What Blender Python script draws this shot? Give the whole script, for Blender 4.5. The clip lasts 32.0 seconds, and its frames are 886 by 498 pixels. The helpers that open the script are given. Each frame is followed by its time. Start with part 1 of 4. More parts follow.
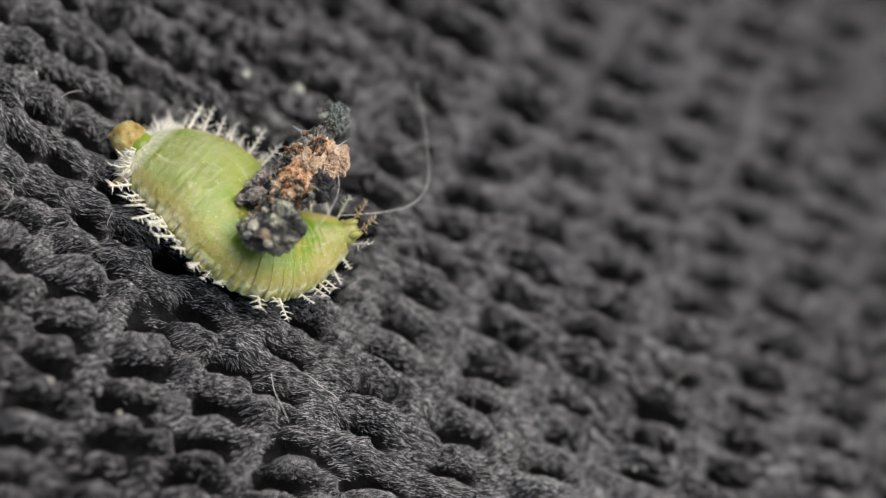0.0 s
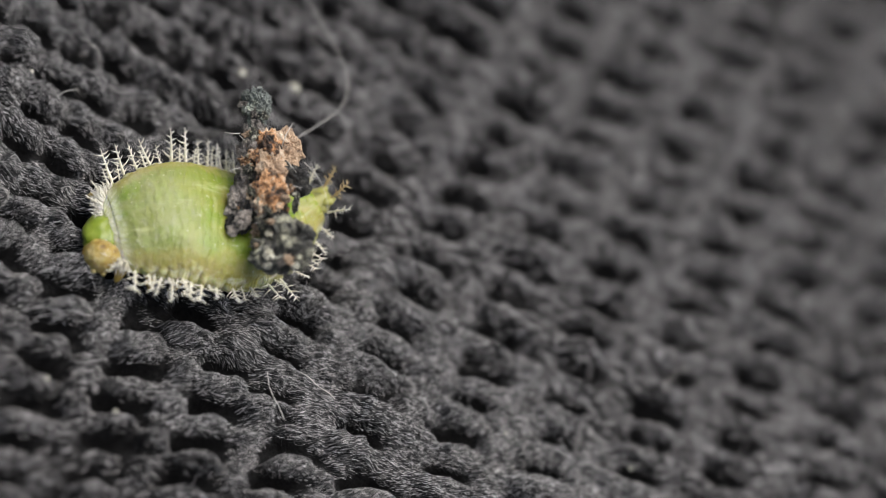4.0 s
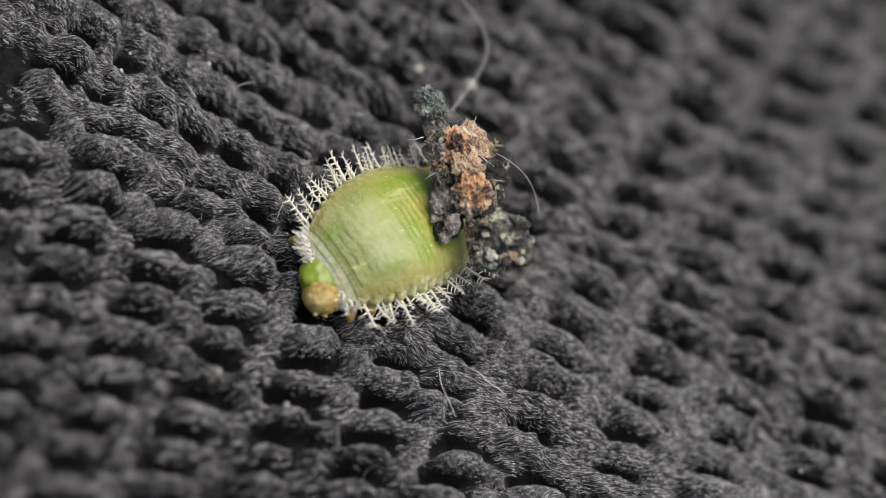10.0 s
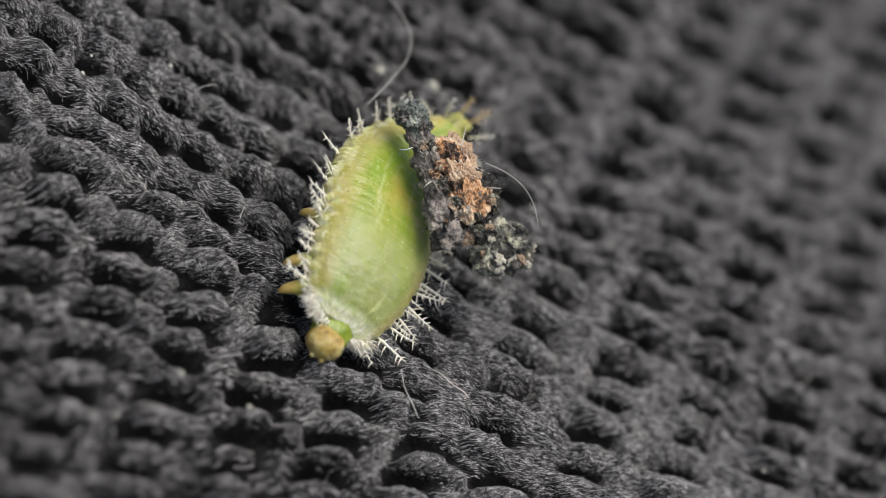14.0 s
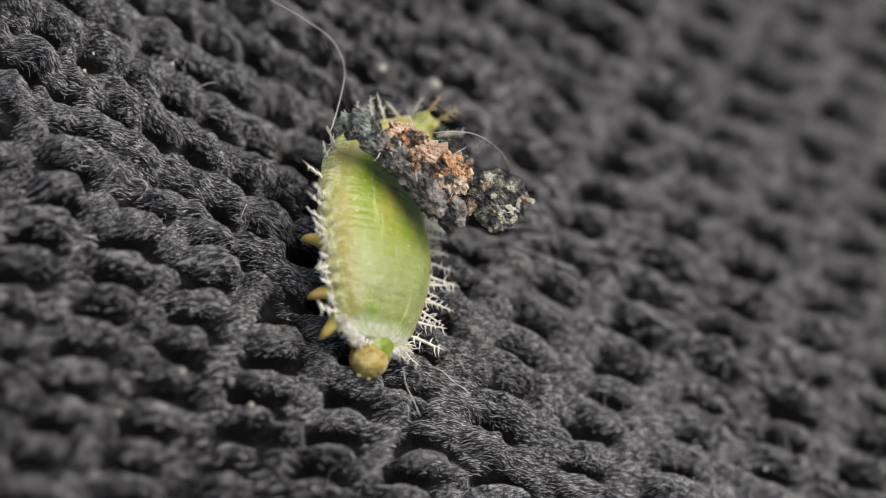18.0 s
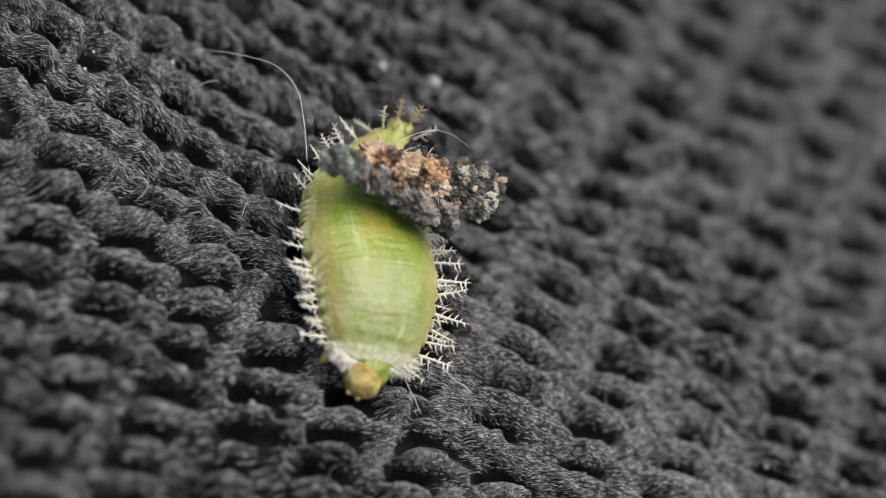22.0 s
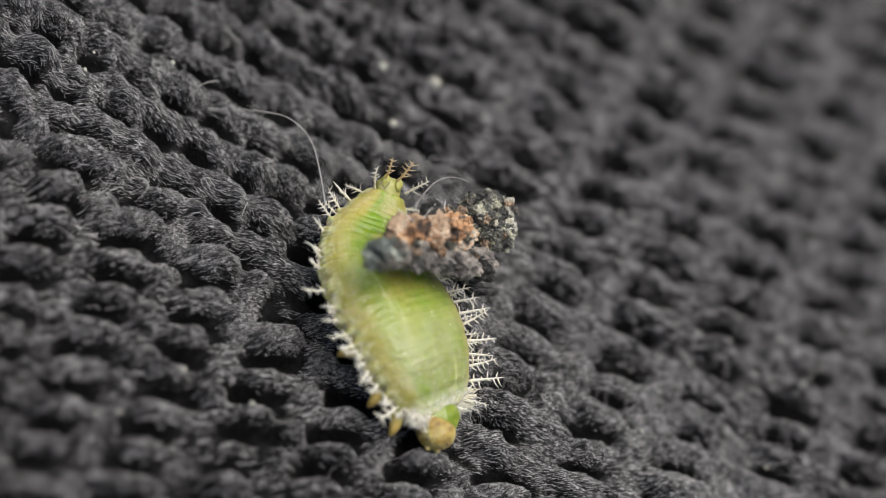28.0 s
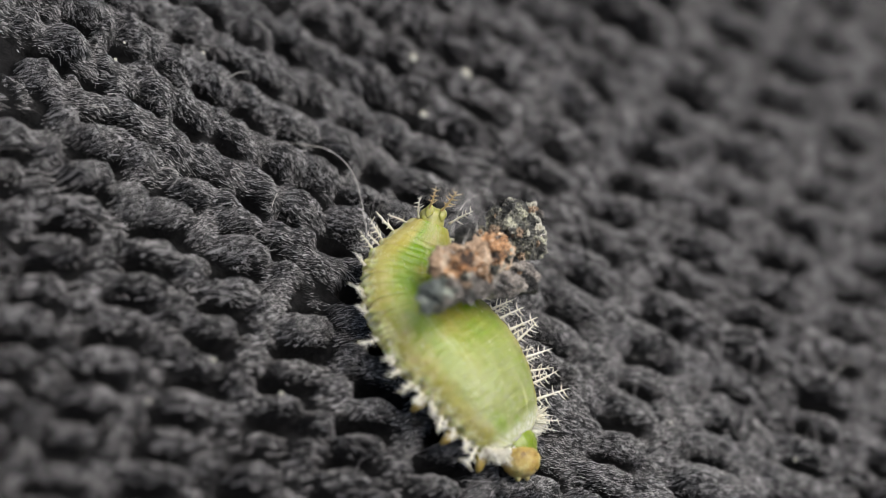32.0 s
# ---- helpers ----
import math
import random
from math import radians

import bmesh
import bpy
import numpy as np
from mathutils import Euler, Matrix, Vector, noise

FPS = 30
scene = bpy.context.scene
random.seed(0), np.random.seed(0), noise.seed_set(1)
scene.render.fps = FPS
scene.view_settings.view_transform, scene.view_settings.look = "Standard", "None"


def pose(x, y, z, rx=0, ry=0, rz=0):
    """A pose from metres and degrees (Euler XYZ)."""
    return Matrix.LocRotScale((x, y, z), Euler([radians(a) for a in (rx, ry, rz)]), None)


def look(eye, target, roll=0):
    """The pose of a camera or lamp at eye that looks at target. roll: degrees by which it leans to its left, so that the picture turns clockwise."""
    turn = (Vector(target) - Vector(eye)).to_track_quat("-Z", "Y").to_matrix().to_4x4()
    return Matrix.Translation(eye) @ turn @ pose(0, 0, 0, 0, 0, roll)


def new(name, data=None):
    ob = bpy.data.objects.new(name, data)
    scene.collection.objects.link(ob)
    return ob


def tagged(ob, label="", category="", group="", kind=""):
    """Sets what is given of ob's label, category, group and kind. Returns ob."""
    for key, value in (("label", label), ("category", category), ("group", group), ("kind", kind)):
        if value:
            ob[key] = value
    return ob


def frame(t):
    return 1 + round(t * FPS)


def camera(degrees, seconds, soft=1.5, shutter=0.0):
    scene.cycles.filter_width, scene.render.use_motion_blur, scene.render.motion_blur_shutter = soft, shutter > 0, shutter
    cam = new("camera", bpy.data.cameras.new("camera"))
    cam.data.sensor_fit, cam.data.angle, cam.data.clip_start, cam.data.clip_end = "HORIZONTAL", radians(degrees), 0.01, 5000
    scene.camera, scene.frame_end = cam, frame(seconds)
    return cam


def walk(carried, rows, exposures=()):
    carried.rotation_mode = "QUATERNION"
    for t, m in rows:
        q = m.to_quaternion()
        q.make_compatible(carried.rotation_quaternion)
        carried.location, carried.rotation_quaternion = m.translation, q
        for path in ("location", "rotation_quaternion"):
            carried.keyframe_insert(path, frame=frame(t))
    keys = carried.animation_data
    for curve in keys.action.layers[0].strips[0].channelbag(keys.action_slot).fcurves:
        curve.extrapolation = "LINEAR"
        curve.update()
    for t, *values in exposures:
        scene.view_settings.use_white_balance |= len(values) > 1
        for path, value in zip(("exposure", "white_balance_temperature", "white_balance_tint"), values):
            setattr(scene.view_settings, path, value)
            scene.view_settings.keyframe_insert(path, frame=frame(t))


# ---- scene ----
cam = camera(8.0, 32.0, soft=0.9)
cam.data.dof.use_dof = True
cam.data.dof.focus_distance = 0.1588
cam.data.dof.aperture_fstop = 32.0

EXPOSURE = -0.14
PATH = [
    (0, pose(0.000000, -0.103777, 0.123677, 33.3534, -24.9848, 31.3084)),
    (0.5, pose(0.000000, -0.103777, 0.123677, 33.3532, -25.0163, 31.2879)),
    (1, pose(0.000000, -0.103777, 0.123677, 33.3551, -25.0011, 31.2732)),
    (1.5, pose(0.000000, -0.103777, 0.123677, 33.3645, -24.9916, 31.2558)),
    (2, pose(0.000000, -0.103777, 0.123677, 33.3706, -24.9842, 31.2435)),
    (2.5, pose(0.000000, -0.103777, 0.123677, 33.3634, -24.9946, 31.2587)),
    (3, pose(0.000000, -0.103777, 0.123677, 33.3462, -25.0137, 31.2922)),
    (3.5, pose(0.000000, -0.103777, 0.123677, 33.3453, -25.0194, 31.2996)),
    (5.5, pose(0.000000, -0.103777, 0.123677, 33.3594, -25.0109, 31.2710)),
    (6, pose(0.000000, -0.103777, 0.123677, 33.2072, -24.7916, 31.6130)),
    (6.5, pose(0.000000, -0.103777, 0.123677, 32.9025, -24.5475, 32.3291)),
    (7, pose(0.000000, -0.103777, 0.123677, 32.6370, -24.2126, 32.9690)),
    (7.5, pose(0.000000, -0.103777, 0.123677, 32.5689, -24.1928, 33.1779)),
    (8, pose(0.000000, -0.103777, 0.123677, 32.5576, -24.2031, 33.1972)),
    (8.5, pose(0.000000, -0.103777, 0.123677, 32.5914, -24.1900, 33.1388)),
    (9, pose(0.000000, -0.103777, 0.123677, 32.5925, -24.2394, 33.1126)),
    (9.5, pose(0.000000, -0.103777, 0.123677, 32.5619, -24.2316, 33.2237)),
    (10, pose(0.000000, -0.103777, 0.123677, 32.5648, -24.2229, 33.1199)),
    (10.5, pose(0.000000, -0.103777, 0.123677, 32.5852, -24.2554, 33.0302)),
    (11, pose(0.000000, -0.103777, 0.123677, 32.6087, -24.3422, 32.9395)),
    (11.5, pose(0.000000, -0.103777, 0.123677, 32.7229, -24.4369, 32.7833)),
    (12, pose(0.000000, -0.103777, 0.123677, 32.7436, -24.3932, 32.7162)),
    (12.5, pose(0.000000, -0.103777, 0.123677, 32.7334, -24.4042, 32.7333)),
    (13, pose(0.000000, -0.103777, 0.123677, 32.7324, -24.4045, 32.7324)),
    (13.5, pose(0.000000, -0.103777, 0.123677, 32.7295, -24.4156, 32.7527)),
    (14, pose(0.000000, -0.103777, 0.123677, 32.7317, -24.4103, 32.7456)),
    (14.5, pose(0.000000, -0.103777, 0.123677, 32.7528, -24.3838, 32.7035)),
    (16.5, pose(0.000000, -0.103777, 0.123677, 32.6818, -24.3753, 32.7852)),
    (17, pose(0.000000, -0.103777, 0.123677, 32.7185, -24.3735, 32.7317)),
    (17.5, pose(0.000000, -0.103777, 0.123677, 32.7194, -24.3915, 32.7324)),
    (18, pose(0.000000, -0.103777, 0.123677, 32.7053, -24.4011, 32.7632)),
    (18.5, pose(0.000000, -0.103777, 0.123677, 32.7000, -24.3779, 32.7345)),
    (19, pose(0.000000, -0.103777, 0.123677, 32.6785, -24.3965, 32.7714)),
    (19.5, pose(0.000000, -0.103777, 0.123677, 32.6882, -24.3919, 32.7540)),
    (20, pose(0.000000, -0.103777, 0.123677, 32.6815, -24.4034, 32.7794)),
    (20.5, pose(0.000000, -0.103777, 0.123677, 32.6771, -24.3865, 32.7518)),
    (21, pose(0.000000, -0.103777, 0.123677, 32.6750, -24.3965, 32.7636)),
    (21.5, pose(0.000000, -0.103777, 0.123677, 32.6964, -24.3646, 32.7161)),
    (22, pose(0.000000, -0.103777, 0.123677, 32.7141, -24.3558, 32.6958)),
    (22.5, pose(0.000000, -0.103777, 0.123677, 32.7053, -24.3737, 32.7304)),
    (23, pose(0.000000, -0.103777, 0.123677, 32.6919, -24.3844, 32.7518)),
    (23.5, pose(0.000000, -0.103777, 0.123677, 32.6898, -24.3904, 32.7609)),
    (24, pose(0.000000, -0.103777, 0.123677, 32.6761, -24.4091, 32.7813)),
    (24.5, pose(0.000000, -0.103777, 0.123677, 32.6780, -24.3921, 32.7539)),
    (25, pose(0.000000, -0.103777, 0.123677, 32.6911, -24.3789, 32.7383)),
    (25.5, pose(0.000000, -0.103777, 0.123677, 32.6797, -24.3906, 32.7602)),
    (27.5, pose(0.000000, -0.103777, 0.123677, 32.6967, -24.3751, 32.7318)),
    (28, pose(0.000000, -0.103777, 0.123677, 32.7021, -24.3793, 32.7382)),
    (28.5, pose(0.000000, -0.103777, 0.123677, 32.7007, -24.3738, 32.7297)),
    (29, pose(0.000000, -0.103777, 0.123677, 32.7402, -24.4166, 32.6676)),
    (29.5, pose(0.000000, -0.103777, 0.123677, 32.7091, -24.4063, 32.6079)),
    (30, pose(0.000000, -0.103777, 0.123677, 32.5382, -24.2692, 32.9451)),
    (30.5, pose(0.000000, -0.103777, 0.123677, 32.5480, -24.3199, 32.9488)),
    (31, pose(0.000000, -0.103777, 0.123677, 32.5239, -24.3034, 32.9497)),
    (31.5, pose(0.000000, -0.103777, 0.123677, 32.5234, -24.2145, 32.9820)),
    (32, pose(0.000000, -0.103777, 0.123677, 32.4880, -24.2543, 33.0692)),
]
walk(cam, PATH, exposures=((0, EXPOSURE), (32, EXPOSURE)))

# ------------------------------------------------------------------ light: bright soft daylight from above
SUN_WAY = Vector((0.06, 0.14, 0.98)).normalized()
world = bpy.data.worlds.new("daylight")
scene.world = world
world.use_nodes = True
wn = world.node_tree.nodes
sky = wn.new("ShaderNodeTexSky")
sky.sky_type = "NISHITA"
sky.sun_disc = False
sky.sun_elevation = math.asin(SUN_WAY.z)
sky.sun_rotation = math.atan2(SUN_WAY.x, SUN_WAY.y)
sky.air_density, sky.dust_density = 1.0, 4.0
wn["Background"].inputs["Strength"].default_value = 0.09
world.node_tree.links.new(sky.outputs["Color"], wn["Background"].inputs["Color"])

sun = new("sun", bpy.data.lights.new("sun", "SUN"))
sun.data.energy, sun.data.angle, sun.data.color = 4.2, radians(60), (1.0, 0.985, 0.95)
sun.matrix_world = look(SUN_WAY * 0.3, (0, 0, 0))

# ------------------------------------------------------------------ materials
M = {}


class Nodes:
    """Small wrapper to wire up a node material."""

    def __init__(self, name):
        self.mat = bpy.data.materials.new(name)
        self.mat.use_nodes = True
        self.tree = self.mat.node_tree
        self.shader = self.tree.nodes["Principled BSDF"]
        self.coords = self.tree.nodes.new("ShaderNodeTexCoord")

    def node(self, kind, **values):
        n = self.tree.nodes.new("ShaderNode" + kind)
        for key, value in values.items():
            n.inputs[key.replace("_", " ")].default_value = value
        return n

    def link(self, a, b):
        self.tree.links.new(a, b)

    def noise(self, scale, detail=4.0, rough=0.6, distortion=0.0):
        n = self.node("TexNoise", Scale=scale, Detail=detail, Roughness=rough, Distortion=distortion)
        self.link(self.coords.outputs["Object"], n.inputs["Vector"])
        return n.outputs["Fac"]

    def ramp(self, source, stops):
        r = self.tree.nodes.new("ShaderNodeValToRGB")
        while len(r.color_ramp.elements) < len(stops):
            r.color_ramp.elements.new(0.5)
        for e, (at, c) in zip(r.color_ramp.elements, stops):
            e.position, e.color = at, (*c, 1)
        self.link(source, r.inputs["Fac"])
        return r.outputs["Color"]

    def mix(self, factor, a, b):
        m = self.tree.nodes.new("ShaderNodeMix")
        m.data_type = "RGBA"
        for socket, value in ((m.inputs[0], factor), (m.inputs[6], a), (m.inputs[7], b)):
            if isinstance(value, (int, float)):
                socket.default_value = value
            elif isinstance(value, tuple):
                socket.default_value = (*value, 1)
            else:
                self.link(value, socket)
        return m.outputs[2]

    def bump(self, source, distance, strength=1.0):
        b = self.node("Bump", Strength=strength, Distance=distance)
        self.link(source, b.inputs["Height"])
        self.link(b.outputs["Normal"], self.shader.inputs["Normal"])

    def set(self, **values):
        for key, value in values.items():
            socket = self.shader.inputs[key.replace("_", " ")]
            if isinstance(value, (int, float)):
                socket.default_value = value
            elif isinstance(value, tuple):
                socket.default_value = (*value, 1) if socket.type == "RGBA" else value
            else:
                self.link(value, socket)
        return self


def make_materials():
    n = Nodes("black yarn")
    island = n.tree.nodes.new("ShaderNodeNewGeometry")
    chance = island.outputs["Random Per Island"]
    # palest filaments are not pale yarn: glints painted into the base colour
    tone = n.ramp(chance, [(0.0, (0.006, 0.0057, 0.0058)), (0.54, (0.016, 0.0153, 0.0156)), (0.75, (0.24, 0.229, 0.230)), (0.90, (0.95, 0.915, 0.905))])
    gloss = n.ramp(chance, [(0.0, (0.45, 0.45, 0.45)), (1.0, (0.18, 0.18, 0.18))])
    n.set(Base_Color=tone, Roughness=gloss, Specular_IOR_Level=0.9)
    M["yarn"] = n.mat

    n = Nodes("soft black yarn")
    island = n.tree.nodes.new("ShaderNodeNewGeometry")
    tone = n.ramp(island.outputs["Random Per Island"], [(0.0, (0.014, 0.0134, 0.0137)), (0.5, (0.108, 0.103, 0.104)), (1.0, (0.58, 0.552, 0.553))])
    n.set(Base_Color=tone, Roughness=0.45, Specular_IOR_Level=0.5)
    M["soft yarn"] = n.mat

    # shade between filaments and floats is put into this near-black colour
    n = Nodes("shaded yarn core")
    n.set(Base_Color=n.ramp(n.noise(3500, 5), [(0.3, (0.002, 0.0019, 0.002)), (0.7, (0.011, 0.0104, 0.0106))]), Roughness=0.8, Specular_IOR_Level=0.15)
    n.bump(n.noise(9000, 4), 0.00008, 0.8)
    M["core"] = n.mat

    n = Nodes("black ground weave")
    n.set(Base_Color=n.ramp(n.noise(2500, 5), [(0.3, (0.006, 0.006, 0.007)), (0.7, (0.024, 0.024, 0.026))]), Roughness=0.8)
    n.bump(n.noise(5000, 4), 0.0002, 0.8)
    M["weave"] = n.mat

    n = Nodes("larva skin")
    place = n.tree.nodes.new("ShaderNodeAttribute")
    place.attribute_name = "body_place"
    sep = n.tree.nodes.new("ShaderNodeSeparateXYZ")
    n.link(place.outputs["Vector"], sep.inputs["Vector"])

    def spots(scale, detail=4.0, stretch=(1, 1, 1)):
        m = n.tree.nodes.new("ShaderNodeMapping")
        m.inputs["Scale"].default_value = stretch
        n.link(place.outputs["Vector"], m.inputs["Vector"])
        x = n.node("TexNoise", Scale=scale, Detail=detail, Roughness=0.6)
        n.link(m.outputs["Vector"], x.inputs["Vector"])
        return x.outputs["Fac"]

    def between(source, low, high):
        r = n.tree.nodes.new("ShaderNodeMapRange")
        r.interpolation_type = "SMOOTHSTEP"
        r.inputs["From Min"].default_value, r.inputs["From Max"].default_value = low, high
        n.link(source, r.inputs["Value"])
        return r.outputs["Result"]

    across = n.tree.nodes.new("ShaderNodeMath")
    across.operation = "ABSOLUTE"
    n.link(sep.outputs["Y"], across.inputs[0])
    green = n.ramp(spots(0.8, 3), [(0.34, (0.200, 0.292, 0.018)), (0.50, (0.290, 0.350, 0.040)), (0.66, (0.398, 0.416, 0.095))])
    fine = n.ramp(spots(2.6, 5, (5.5, 0.6, 1.0)), [(0.36, (0.176, 0.235, 0.026)), (0.64, (0.437, 0.445, 0.212))])
    skin = n.mix(0.16, green, fine)
    milky = n.ramp(spots(1.3, 4), [(0.35, (0.285, 0.325, 0.098)), (0.65, (0.395, 0.410, 0.195))])
    skin = n.mix(between(sep.outputs["X"], -3.2, -0.9), skin, milky)
    yellow = n.ramp(spots(1.5), [(0.35, (0.370, 0.330, 0.075)), (0.65, (0.520, 0.450, 0.190))])
    skin = n.mix(between(sep.outputs["X"], -4.1, -5.6), skin, yellow)
    # uneven patches: deep green along the middle, ochre-tinged towards the rear, pale streaks from front to rear
    def both(one, two):
        m = n.tree.nodes.new("ShaderNodeMath")
        m.operation = "MULTIPLY"
        n.link(one, m.inputs[0])
        n.link(two, m.inputs[1])
        return m.outputs[0]

    skin = n.mix(both(between(spots(0.55, 3), 0.40, 0.60), between(across.outputs[0], 1.35, 0.5)), skin, (0.180, 0.305, 0.010))
    skin = n.mix(both(between(spots(0.8, 3), 0.46, 0.78), between(sep.outputs["X"], -1.2, -3.4)), skin, (0.420, 0.360, 0.060))
    skin = n.mix(between(spots(1.5, 5, (0.35, 2.0, 1.0)), 0.54, 0.80), skin, (0.515, 0.535, 0.230))
    side = n.tree.nodes.new("ShaderNodeMath")
    side.operation = "MULTIPLY_ADD"
    n.link(spots(4.5), side.inputs[0])
    side.inputs[1].default_value = 0.8
    n.link(across.outputs[0], side.inputs[2])
    skin = n.mix(between(side.outputs[0], 1.35, 1.95), skin, yellow)
    pale = n.ramp(spots(5.0), [(0.35, (0.500, 0.520, 0.190)), (0.65, (0.760, 0.760, 0.500))])
    skin = n.mix(between(side.outputs[0], 1.80, 2.05), skin, pale)
    # pale grains strewn over the back
    grain = between(spots(9.0, 3, (1.2, 1.0, 1.0)), 0.62, 0.76)
    skin = n.mix(grain, skin, (0.639, 0.595, 0.360))
    rim = n.ramp(spots(6.0), [(0.35, (0.520, 0.540, 0.290)), (0.65, (0.780, 0.780, 0.610))])
    tufts = n.tree.nodes.new("ShaderNodeMath")
    tufts.operation = "MULTIPLY"
    n.link(between(sep.outputs["X"], -0.55, -0.12), tufts.inputs[0])
    n.link(between(spots(2.4), 0.26, 0.46), tufts.inputs[1])
    skin = n.mix(tufts.outputs[0], skin, rim)
    n.set(Base_Color=skin, Roughness=0.24, Specular_IOR_Level=0.5, Subsurface_Weight=0.75, Subsurface_Radius=(0.8, 1.0, 0.3), Subsurface_Scale=0.00024)
    n.bump(spots(4.5, 6, (1.6, 1.1, 1.0)), 0.00007, 0.60)
    M["skin"] = n.mat

    n = Nodes("larva neck")
    n.set(Base_Color=n.ramp(n.noise(2500), [(0.3, (0.16, 0.23, 0.015)), (0.7, (0.27, 0.32, 0.04))]), Roughness=0.3, Subsurface_Weight=0.5, Subsurface_Radius=(0.6, 0.7, 0.1), Subsurface_Scale=0.0005)
    M["neck"] = n.mat

    n = Nodes("larva tail")
    n.set(Base_Color=n.ramp(n.noise(2500), [(0.3, (0.34, 0.34, 0.07)), (0.7, (0.50, 0.47, 0.18))]), Roughness=0.3, Subsurface_Weight=0.6, Subsurface_Radius=(0.7, 0.7, 0.2), Subsurface_Scale=0.0005)
    n.bump(n.noise(4000), 0.00005, 0.6)
    M["tail"] = n.mat

    n = Nodes("amber chitin")
    n.set(Base_Color=n.ramp(n.noise(3000), [(0.30, (0.16, 0.085, 0.02)), (0.42, (0.40, 0.28, 0.075)), (0.55, (0.48, 0.37, 0.13)), (0.7, (0.60, 0.52, 0.26))]), Roughness=0.4, Subsurface_Weight=0.5, Subsurface_Radius=(0.7, 0.45, 0.1), Subsurface_Scale=0.0004)
    n.bump(n.noise(5000, 6), 0.00008, 0.8)
    M["amber"] = n.mat

    n = Nodes("leg skin")
    along = n.tree.nodes.new("ShaderNodeSeparateXYZ")
    n.link(n.coords.outputs["Object"], along.inputs["Vector"])
    tint = n.tree.nodes.new("ShaderNodeMapRange")
    tint.inputs["From Min"].default_value, tint.inputs["From Max"].default_value = 0.00012, 0.00045
    n.link(along.outputs["X"], tint.inputs["Value"])
    flesh = n.ramp(n.noise(2500), [(0.3, (0.24, 0.30, 0.03)), (0.7, (0.36, 0.40, 0.07))])
    horn = n.ramp(n.noise(3000), [(0.3, (0.36, 0.24, 0.045)), (0.7, (0.54, 0.40, 0.13))])
    n.set(Base_Color=n.mix(tint.outputs["Result"], flesh, horn), Roughness=0.3, Subsurface_Weight=0.4, Subsurface_Radius=(0.7, 0.6, 0.1), Subsurface_Scale=0.0002)
    M["leg"] = n.mat

    n = Nodes("dark eye")
    n.set(Base_Color=n.ramp(n.noise(9000), [(0.3, (0.02, 0.010, 0.005)), (0.7, (0.06, 0.03, 0.01))]), Roughness=0.3)
    M["eye"] = n.mat

    n = Nodes("pale spine")
    n.set(Base_Color=n.ramp(n.noise(2200), [(0.3, (0.68, 0.62, 0.44)), (0.7, (0.82, 0.79, 0.67))]), Roughness=0.35, Subsurface_Weight=0.4, Subsurface_Radius=(0.6, 0.6, 0.4), Subsurface_Scale=0.0002)
    M["spine"] = n.mat

    n = Nodes("debris crust")
    n.set(Base_Color=n.ramp(n.noise(2600, 6, 0.7), [(0.38, (0.008, 0.008, 0.007)), (0.46, (0.050, 0.048, 0.042)), (0.54, (0.17, 0.162, 0.13)), (0.62, (0.62, 0.60, 0.44))]), Roughness=0.30, Specular_IOR_Level=0.8)
    n.bump(n.noise(5200, 6, 0.7), 0.00016, 1.0)
    M["crust"] = n.mat

    n = Nodes("slaty crust")
    n.set(Base_Color=n.ramp(n.noise(2600, 6, 0.7), [(0.36, (0.035, 0.040, 0.037)), (0.46, (0.15, 0.168, 0.155)), (0.56, (0.32, 0.345, 0.30)), (0.66, (0.48, 0.51, 0.41))]), Roughness=0.4, Specular_IOR_Level=0.6)
    n.bump(n.noise(5200, 6, 0.7), 0.00014, 1.0)
    M["slate"] = n.mat

    n = Nodes("ashen crust")
    n.set(Base_Color=n.ramp(n.noise(2000, 6, 0.7), [(0.38, (0.020, 0.017, 0.016)), (0.48, (0.150, 0.132, 0.118)), (0.60, (0.44, 0.385, 0.335))]), Roughness=0.38, Specular_IOR_Level=0.7)
    n.bump(n.noise(5200, 6, 0.7), 0.00014, 1.0)
    M["ash"] = n.mat

    n = Nodes("charred crust")
    n.set(Base_Color=n.ramp(n.noise(2600, 6, 0.7), [(0.40, (0.007, 0.006, 0.006)), (0.54, (0.030, 0.028, 0.025)), (0.70, (0.16, 0.15, 0.13))]), Roughness=0.4, Specular_IOR_Level=0.6)
    n.bump(n.noise(5200, 6, 0.7), 0.00016, 1.0)
    M["char"] = n.mat

    n = Nodes("rusty crumbs")
    n.set(Base_Color=n.ramp(n.noise(1300, 6, 0.75), [(0.40, (0.018, 0.014, 0.011)), (0.46, (0.15, 0.09, 0.06)), (0.50, (0.62, 0.31, 0.13)), (0.55, (0.74, 0.50, 0.31)), (0.61, (0.84, 0.74, 0.60))]), Roughness=0.6)
    n.bump(n.noise(5200, 6, 0.7), 0.00014, 1.0)
    M["rust"] = n.mat

    n = Nodes("ochre spine")
    n.set(Base_Color=n.ramp(n.noise(2200), [(0.3, (0.58, 0.36, 0.14)), (0.7, (0.72, 0.60, 0.36))]), Roughness=0.35)
    M["ochre"] = n.mat

    n = Nodes("pale crumbs")
    n.set(Base_Color=n.ramp(n.noise(3500, 5), [(0.35, (0.40, 0.37, 0.28)), (0.65, (0.78, 0.76, 0.66))]), Roughness=0.5)
    n.bump(n.noise(7000, 5), 0.00006, 0.8)
    M["pale"] = n.mat

    n = Nodes("chalky crust")
